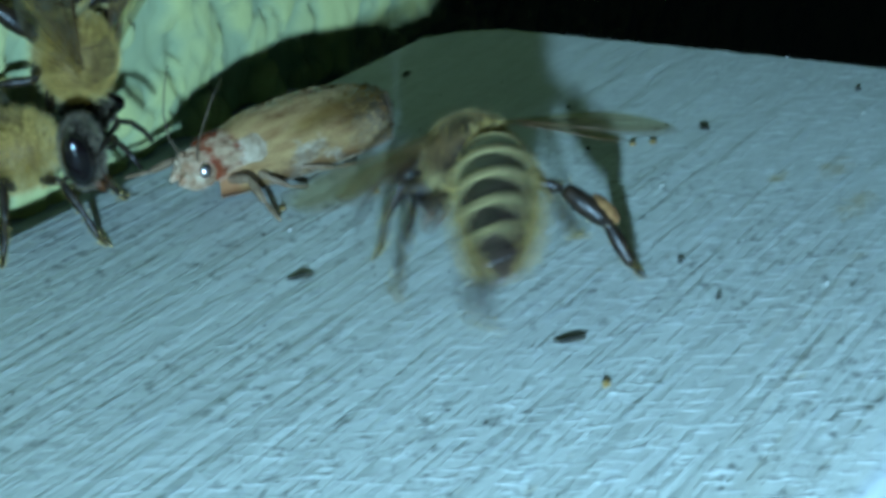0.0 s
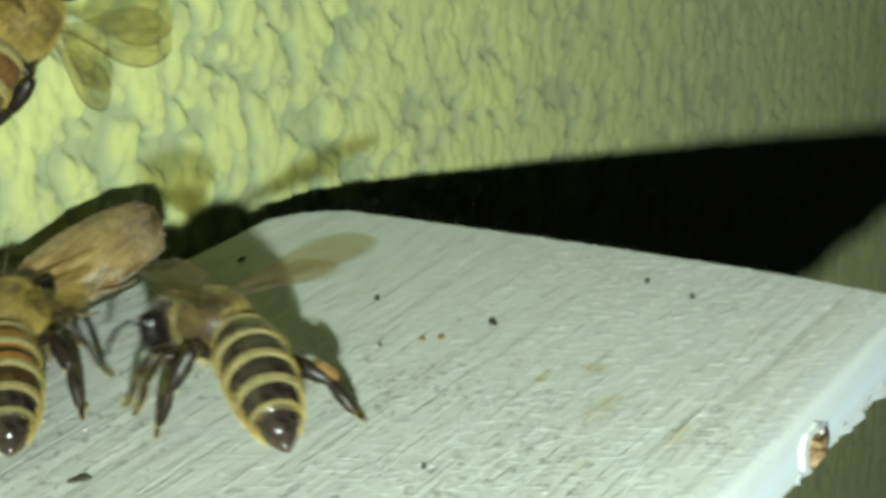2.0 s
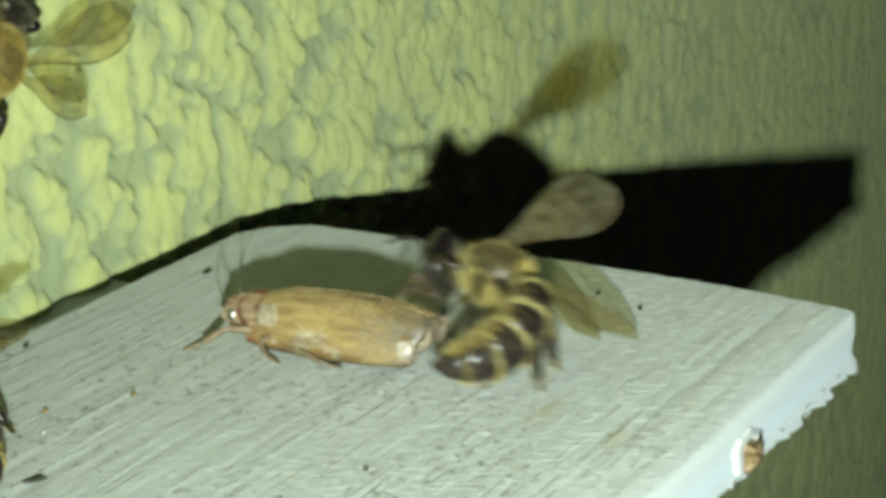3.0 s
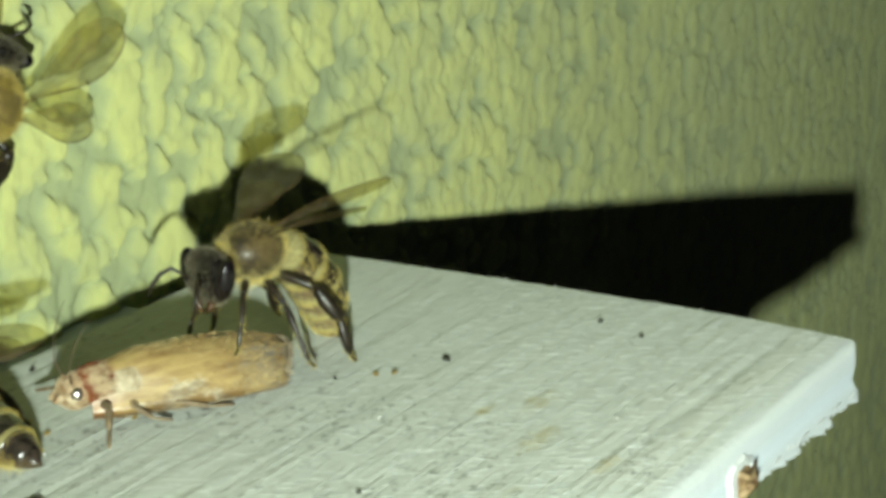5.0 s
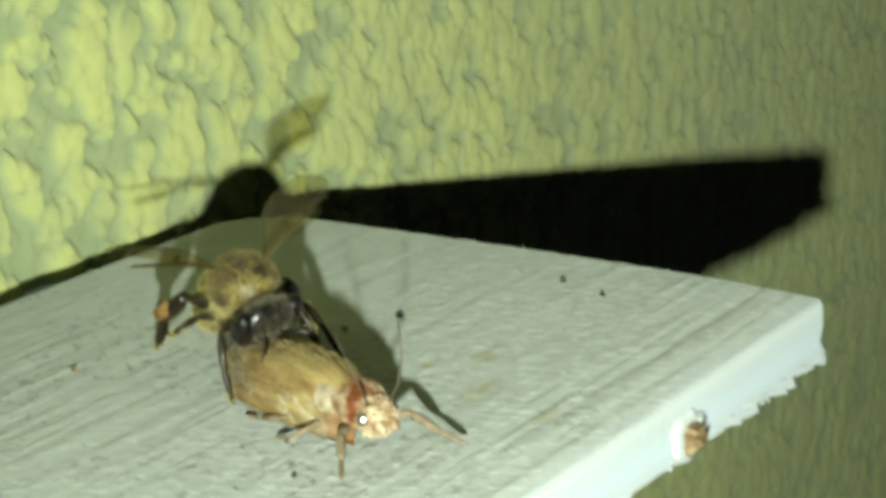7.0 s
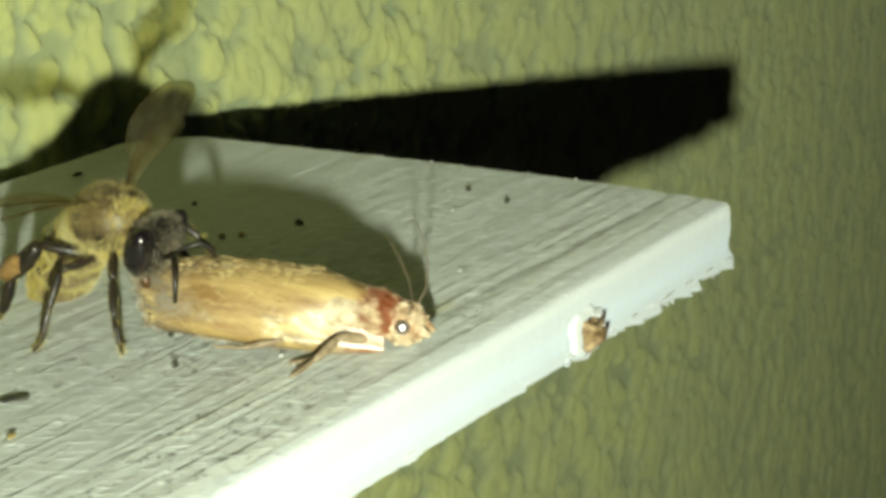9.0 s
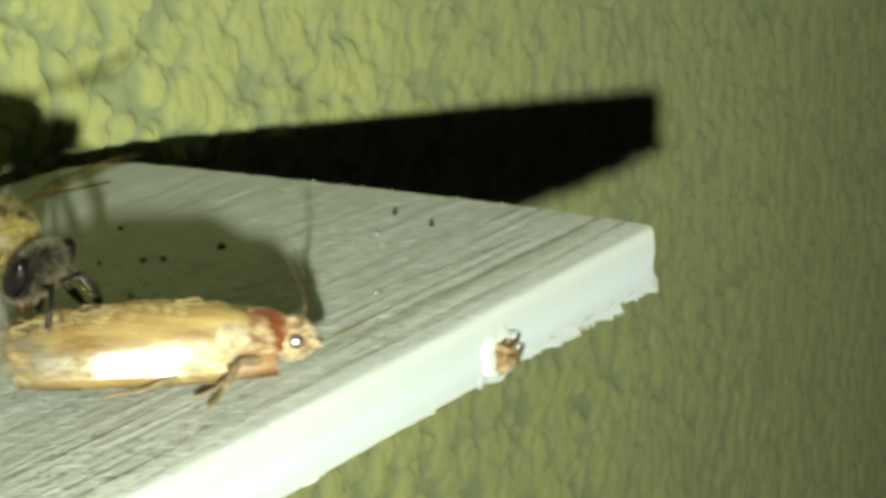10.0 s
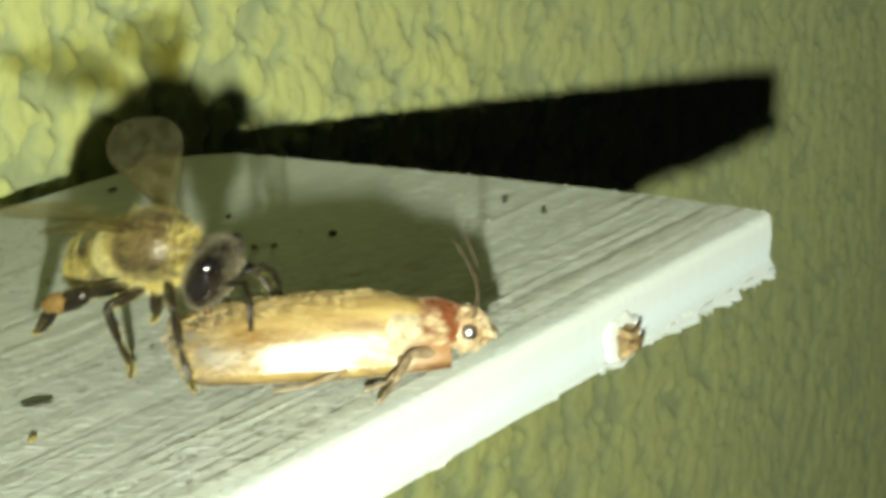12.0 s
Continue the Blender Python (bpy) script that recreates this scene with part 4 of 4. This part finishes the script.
def motions():
    walk(torch, [(r[0], mpose(*r[1:]) @ mpose(LAMP_AT[0], at_time(LAMP_DROP, r[0])[0], LAMP_AT[1], 8, -40)) for r in CAM_ROWS])
    for ob, rows in ((bee_a, BEE_A), (bee_b, BEE_B), (wax_moth, MOTH), (abd_b, ABDOMEN_B)):
        walk(ob, [(r[0], mpose(*r[1:])) for r in rows])
    walk(abd_a, [(t, mpose(-1.7, 0, -0.3, 0, pitch, turn)) for t, pitch, turn, curl in ABDOMEN_A])
    walk(head_a, [(t, mpose(2.0, 0, -0.45, 0, nod, turn)) for t, nod, turn in HEAD_A])
    for leg, s in fore_legs:
        walk(leg, [(t, mpose(3.9, s * 0.6, 0.7, 0, 0, s * fold)) for t, fold in FORE_FOLD])
    for piece, station in plates_a:
        walk(piece, [(t, curl_pose(station, curl)) for t, pitch, turn, curl in ABDOMEN_A])
    for legs, rows, feet in ((legs_a, BEE_A, FEET_A), (legs_b, BEE_B, FEET_B)):
        stand(legs, [(r[0], mpose(*r[1:])) for r in rows], on_board, feet)
    for ob, legs, wings, rows, sweeps in ((bee_c, legs_c, wings_c, BEE_C, WINGS_C), (bee_d, legs_d, wings_d, BEE_D, WINGS_D), (bee_e, legs_e, wings_e, BEE_E, WINGS_E)):
        walk(ob, [(t, wall_pose(x, z, turn)) for t, x, z, turn in rows])
        stand(legs, [(t, wall_pose(x, z, turn)) for t, x, z, turn in rows], on_wall)
        for wg, s, root, ln in wings:
            near = 1 if ln < 7 else 0
            walk(wg, [(t, wing_pose(s, root, sweep * (1 - 0.3 * near), 10 - 4 * near)) for t, sweep in sweeps])
    for wings, table in ((wings_a, WINGS_A), (wings_b, WINGS_B)):
        for wg, s, root, ln in wings:
            near = 1 if ln < 7 else 0
            k = 1 if s > 0 else 3
            walk(wg, [(r[0], wing_pose(s, root, r[k] + 10 * near, r[k + 1] - 5 * near, 10)) for r in table])


BEE_A = [
        (0, -26.34, -19.25, 3.70, 2, 19, 67),
        (0.1, -22.40, -17.76, 3.56, 0, -1, 5),
        (0.2, -23.65, -16.01, 3.52, 0, -2, 24),
        (0.3, -21.84, -16.81, 3.47, 0, 2, 51),
        (0.4, -21.59, -20.64, 3.55, 1, 6, 65),
        (0.5, -25.71, -21.86, 3.54, 2, 15, 76),
        (0.6, -25.64, -20.99, 3.50, 1, 14, 91),
        (0.7, -28.11, -21.94, 3.61, 2, 10, 102),
        (0.85, -27.44, -21.72, 3.55, 2, 5, 97),
        (1, -26.87, -20.54, 3.46, 1, -0, 85),
        (1.5, -25.24, -18.42, 3.46, 1, 2, 79),
        (1.8, -20.77, -16.67, 3.47, 1, -0, 57),
        (2, -22.66, -15.56, 3.52, 2, 5, 82),
        (2.2, -21.29, -11.65, 3.59, 2, 7, 97),
        (2.3, -14.99, -11.33, 3.51, 0, -0, 39),
        (2.4, -10.27, -17.28, 3.04, 1, -1, 19),
        (2.5, -9.77, -16.16, 3.03, 1, -4, 31),
        (2.6, -8.76, -14.40, 3.26, 2, -5, 76),
        (2.7, -5.37, -15.85, 3.25, 2, -9, 78),
        (2.8, -5.79, -16.84, 3.01, 0, -2, 29),
        (2.9, -9.87, -24.63, 3.31, 60, 6, 70),
        (3, -10.4, -23.63, 3.2, 68, -6, 88),
        (3.1, -9.1, -19.42, 3.48, 66, -4, 78),
        (3.2, -8.8, -19.41, 3.77, 62, -1, 96),
        (4.8, -14.21, -13.87, 5.28, -1, -2, 166),
        (5, -14.87, -13.68, 5.29, -1, 1, 170),
        (5.5, -17.01, -13.23, 4.97, -1, -2, 147),
        (6, -18.90, -13.92, 5.00, 0, 3, 194),
        (6.2, -15.51, -12.14, 4.60, -1, -2, 190),
        (6.5, -17.4, -14.4, 3.5, 1, 4, 240),
        (7, -18.95, -19.7, 3.75, 2, 0, 234),
        (7.5, -20.02, -20.71, 3.89, 0, -3, 232),
        (7.7, -21.01, -21.56, 3.87, -0, -7, 235),
        (9.3, -23.55, -24.0, 4.05, 4, -8, 256),
        (9.5, -22.75, -24.7, 3.89, 2, -7, 251),
        (10, -25.02, -23.68, 4.64, 1, -2, 254),
        (10.5, -24.48, -24.00, 4.59, 1, -7, 253),
        (11, -22.4, -23.6, 4.6, 3, -6, 255),
        (11.5, -26.85, -24.55, 4.47, 4, -9, 259),
        (12, -26.2, -26.6, 4.35, 4, -5, 270)]
# seconds, pitch and turn of the abdomen at the waist, and how far it curls under
ABDOMEN_A = [
        (0, -13, -40, 21),
        (0.1, -16, -8, 23),
        (0.2, -16, -5, 19),
        (0.3, -7, -6, 16),
        (0.4, -18, -27, 24),
        (0.5, -10, -25, 34),
        (0.6, -11, -32, 20),
        (0.7, -5, -43, 15),
        (0.85, -2, -41, 12),
        (1, 10, -16, 22),
        (1.5, 4, -17, 27),
        (1.8, -5, -12, 15),
        (2, -4, -32, 25),
        (2.2, -13, -45, 21),
        (2.3, -14, -3, 21),
        (2.4, -12, -25, 23),
        (2.5, -18, -21, 18),
        (2.6, -19, -51, 20),
        (2.7, -18, -44, 20),
        (2.8, -19, -2, 10),
        (2.9, -37, 6, 112),
        (3, -38, 12, 116),
        (3.1, -34, 3, 104),
        (3.2, -33, 2, 112),
        (4.8, -31, 10, 54),
        (5, -28, 2, 60),
        (5.5, -18, 22, 46),
        (6, -26, -2, 50),
        (6.2, -27, 7, 41),
        (6.5, -21, 0, 20),
        (7, -21, 0, 20),
        (7.5, -21, 0, 20),
        (7.7, -21, 0, 20),
        (9.3, -21, 0, 25),
        (9.5, -21, 0, 25),
        (10, -21, 0, 25),
        (10.5, -21, 0, 25),
        (11, -21, 0, 25),
        (11.5, -21, 0, 25),
        (12, -4, -27, 24)]
# seconds, nod and turn of the head
HEAD_A = [
        (0, 16, 11),
        (0.1, 5, 0),
        (0.2, 5, 0),
        (0.3, 5, 0),
        (0.4, 11, 6),
        (0.5, 15, 2),
        (0.6, 15, 7),
        (0.7, 12, 12),
        (0.85, 9, 10),
        (1, 1, 3),
        (1.5, 3, 3),
        (1.8, 5, 0),
        (2, 8, 11),
        (2.2, 11, 12),
        (2.3, 5, 0),
        (2.4, 5, 0),
        (2.5, 5, 0),
        (2.6, 5, 13),
        (2.7, 2, 10),
        (2.8, 5, 0),
        (2.9, 10, -6),
        (3, 8, -6),
        (3.1, 10, 0),
        (3.2, 10, 0),
        (4.8, 2, -1),
        (5, 3, 1),
        (5.5, -1, -7),
        (6, 4, 3),
        (6.2, 2, -4),
        (6.5, 42, 22),
        (7, 40, 24),
        (7.5, 40, 18),
        (7.7, 38, 16),
        (9.3, 38, 26),
        (9.5, 42, 22),
        (10, 42, 24),
        (10.5, 42, 22),
        (11, 40, 24),
        (11.5, 38, 26),
        (12, 34, 22)]
BEE_B = [
        (0, -30.74, -3.43, 2.85, -0, -7, -59),
        (0.3, -29.40, -5.26, 2.85, -0, -5, -46),
        (0.5, -27.14, -8.67, 2.85, -0, -4, -50),
        (0.7, -28.00, -13.82, 2.85, -0, -3, -48),
        (1, -25.71, -11.14, 2.85, -0, -3, -36),
        (1.3, -23.49, -8.05, 2.85, -0, -1, -1),
        (1.5, -24.23, -8.37, 2.85, 0, 6, 29),
        (1.8, -23.09, -6.26, 2.85, 0, -2, 24),
        (2, -24.70, -6.65, 2.85, 0, -2, 35),
        (2.5, -29.23, -6.60, 2.50, 0, -5, 72),
        (3, -29.61, -6.61, 2.50, 0, -5, 75),
        (5, -27.96, -5.49, 2.50, 0, -6, 85),
        (5.5, -28.58, -6.04, 2.50, 0, -7, 85),
        (6.5, -28.00, -4.57, 2.50, 0, -7, 86),
        (12, -28.00, -4.57, 2.50, 0, -7, 86)]
ABDOMEN_B = [
        (0, -1.70, 0.00, -0.30, -0, -16, -0),
        (0.3, -1.70, 0.00, -0.30, -0, -16, -0),
        (0.5, -1.70, 0.00, -0.30, -0, -16, -0),
        (0.7, -1.70, 0.00, -0.30, 0, -3, 25),
        (1, -1.70, 0.00, -0.30, 0, -3, 18),
        (1.3, -1.70, 0.00, -0.30, 0, -4, 11),
        (1.5, -1.70, 0.00, -0.30, 0, 20, 6),
        (1.8, -1.70, 0.00, -0.30, 0, -4, 9),
        (2, -1.70, 0.00, -0.30, 0, -3, 9),
        (2.5, -1.70, 0.00, -0.30, -0, 2, -0),
        (3, -1.70, 0.00, -0.30, -0, 3, -0),
        (5, -1.70, 0.00, -0.30, -0, 4, -0),
        (5.5, -1.70, 0.00, -0.30, 0, 4, 0),
        (6.5, -1.70, 0.00, -0.30, -0, 4, -0),
        (12, -1.70, 0.00, -0.30, -0, 4, -0)]
# seconds, place along and up the wall, heading
BEE_C = [(0, -26.1, 4.9, -82), (0.2, -25.1, 5.2, -80), (0.3, -25.3, 5.5, -80), (0.4, -26.2, 6.0, -78), (0.7, -30.0, 9.0, -60), (12, -31.0, 9.0, -60)]
BEE_D = [(0, -23.5, 13.3, 95), (0.3, -23.2, 14.0, 95), (0.5, -25.0, 14.4, 96), (0.8, -24.4, 14.6, 95), (1.3, -23.9, 16.0, 95), (1.5, -23.7, 15.8, 92), (1.7, -23.3, 15.9, 95),
         (2.1, -27.5, 18.0, 110), (12, -34.0, 20.0, 110)]
BEE_E = [(0, -24.0, 27.0, 30), (1.3, -21.0, 21.5, 35), (1.5, -19.5, 17.0, 38), (1.7, -18.6, 13.6, 40), (2, -17.8, 13.2, 40), (2.5, -17.4, 12.7, 40), (3, -18.2, 12.3, 50),
         (3.2, -18.2, 12.1, 52), (5, -19.0, 11.7, 62), (5.5, -18.4, 12.5, 58), (5.97, -19.0, 12.6, 70), (6.03, -20.2, 14.0, 115), (6.1, -21.0, 15.7, 160), (6.4, -22.3, 15.8, 160),
         (6.7, -22.7, 15.0, 160), (7.0, -27.0, 14.0, 160), (12, -34.0, 13.0, 165)]
MOTH = [
        (0, -21.51, -8.52, 0.10, 0, 0, 172),
        (0.3, -19.90, -8.30, 0.10, 0, 0, 170),
        (0.5, -20.68, -7.15, 0.10, 0, 0, 155),
        (0.7, -20.70, -7.20, 0.30, 0, 5, 158),
        (1, -20.70, -7.40, 0.65, 0, 8, 161),
        (1.2, -20.30, -7.80, 1.10, 0, 13, 160),
        (1.5, -19.27, -9.07, 0.20, 0, -8, 172),
        (1.8, -17.50, -6.30, 1.20, 0, 6, 179),
        (2, -18.34, -4.40, 1.40, 0, 8, 182),
        (2.2, -16.96, -9.20, 0.50, 0, 0, 200),
        (2.4, -15.90, -12.60, 0.20, 0, 0, 212),
        (2.5, -15.64, -13.72, 0.20, 0, 1, 208),
        (2.65, -13.90, -15.60, 0.15, 0, -3, 190),
        (2.8, -14.90, -18.00, 0.10, 0, 0, 110),
        (3, -14.45, -17.83, 0.10, 0, 3, 95),
        (3.2, -14.80, -15.73, 0.10, 0, 2, 98),
        (4, -17.40, -14.20, 0.10, 0, 0, 132),
        (4.8, -19.75, -13.16, 0.09, 0, -3, 164),
        (5, -19.86, -13.34, 0.09, 0, -3, 157),
        (5.5, -20.82, -12.94, 0.09, 0, -4, 169),
        (6, -23.40, -15.60, 0.10, 0, -5, 197),
        (6.2, -20.71, -14.94, 0.10, 0, -4, 219),
        (6.5, -21.44, -21.30, 0.10, 0, -3, 259),
        (7, -21.14, -24.95, 0.10, 0, -2, 248),
        (7.5, -22.99, -28.55, 0.10, 0, 0, 262),
        (7.7, -21.90, -27.00, 0.10, 0, 3, 265),
        (9.3, -21.90, -30.70, 0.12, 0, 6, 288),
        (9.5, -22.50, -31.60, 0.12, 0, 5, 288),
        (10, -23.92, -29.57, 0.12, 0, 3, 309),
        (10.5, -24.34, -28.45, 0.12, 0, 3, 309),
        (11, -24.05, -29.10, 0.12, 0, 4, 308),
        (11.5, -24.28, -30.70, 0.12, 0, 2, 306),
        (12, -23.91, -31.67, 0.12, 0, 1, 305)]
# seconds, how far the moth folds its fore legs back
FORE_FOLD = [(0.0, 40), (2.5, 10), (3.2, 0), (5.5, 40), (6.2, 10), (7.0, 0), (7.5, 60), (9.3, 85), (12.0, 85)]
# seconds, sweep from the back and lift of the left wings, then of the right
FLUTTER = [(0.0, 75, -14, 50, -14), (0.04, 75, -6, 52, -6)] + [(0.05 + 0.05 * k, 80, -5 if k % 2 else 55, 80, -5 if k % 2 else 55) for k in range(7)]
STRUGGLE = [(2.25 + 0.05 * k, 62, 40 if k % 2 else -5, 66, 40 if k % 2 else -5) for k in range(15)]
WINGS_A = FLUTTER + [(0.5, 27, 46, 39, 29), (0.7, 40, 29, 60, 4), (1.0, 4, 20, 48, 6), (1.5, 22, 31, 42, 12), (2.0, 40, 30, 50, 10), (2.15, 50, 25, 60, 15)] + STRUGGLE + [
    (3, 25, 15, 19, 8), (3.1, 44, -5, 21, 28), (3.2, 44, -13, -4, 31), (4.0, 38, 26, 14, 10), (4.8, 24, 16, 14, 14), (5.0, 24, 16, 14, 14), (5.5, 24, 18, 14, 14), (6.0, 88, 35, 62, 0), (6.5, 40, 17, 32, -3), (7, 27, 15, 27, -1), (7.5, 24, 18, 42, 18), (7.7, 6, 27, 48, 3), (9.3, 53, 23, 109, 15), (9.5, 41, 18, 13, 2), (10, 62, 2, -9, -9), (10.5, 47, 2, -3, 0), (11, 27, 6, -6, 6), (11.5, 35, 29, 0, 5), (12, 29, 20, 92, 24)]
WINGS_C = [(0.0, 22), (12.0, 22)]
WINGS_D = [(0.0, 26), (1.0, 28), (1.7, 40), (12.0, 30)]
WINGS_E = [(0.0, 100), (1.7, 112), (2.0, 116), (2.5, 122), (3.1, 132), (5.0, 134), (5.5, 128), (5.97, 125), (6.1, 28), (12.0, 26)]
WINGS_B = [(0.0, 30, 30, 30, 30), (1.0, 25, 22, 25, 22), (1.5, 50, 35, 50, 35), (2.0, 25, 15, 20, 15), (12.0, 14, 10, 10, 10)]
# seconds, side (1 left, -1 right), which leg from the front, and where its foot stands
FEET_A = [(0.5, 1, 2, (-23.0, -24.0, 0.05)), (0.5, 1, 0, (-28.0, -19.8, 0.05)), (0.5, -1, 2, (-21.4, -27.8, 0.05)),
          (1.0, 1, 0, (-25.4, -15.8, 0.05)), (1.0, 1, 1, (-28.0, -19.9, 0.05)), (1.0, 1, 2, (-28.0, -23.4, 0.05)), (1.0, -1, 2, (-21.6, -25.1, 0.05)),
          (1.5, 1, 1, (-26.8, -17.0, 0.05)), (1.5, 1, 2, (-28.2, -19.7, 0.05)), (1.5, -1, 2, (-21.6, -25.1, 0.05)),
          (2.0, 1, 1, (-25.1, -13.2, 0.05)), (2.0, 1, 2, (-26.3, -15.3, 0.05)), (2.0, -1, 2, (-21.5, -21.9, 0.05)), (3.2, -1, 2, (-8.6, -25.6, 0.05)),
          (5.0, 1, 2, (-12.8, -17.6, 0.05)), (5.5, 1, 2, (-11.8, -15.8, 0.05)), (6.0, 1, 2, (-16.6, -17.1, 0.05)), (7.0, -1, 1, (-18.6, -13.3, 0.05)), (7.0, -1, 0, (-21.9, -21.4, 0.05)),
          (7.5, -1, 2, (-24.1, -17.1, 0.05)), (7.5, -1, 1, (-21.5, -18.4, 0.05)), (9.5, -1, 2, (-22.0, -18.0, 0.05)),
          (11.5, -1, 2, (-27.5, -18.4, 0.05)), (11.5, -1, 1, (-27.2, -24.9, 0.05)), (12.0, -1, 2, (-27.0, -19.5, 0.05)), (12.0, -1, 1, (-27.5, -26.1, 0.05))]
FEET_B = [(0.5, -1, 0, (-32.3, -11.8, 0.05)), (1.0, -1, 1, (-31.5, -12.6, 0.05)), (1.0, -1, 0, (-27.0, -15.6, 0.05)), (1.5, -1, 1, (-31.2, -10.8, 0.05)), (1.5, -1, 0, (-26.9, -13.8, 0.05))]
motions()
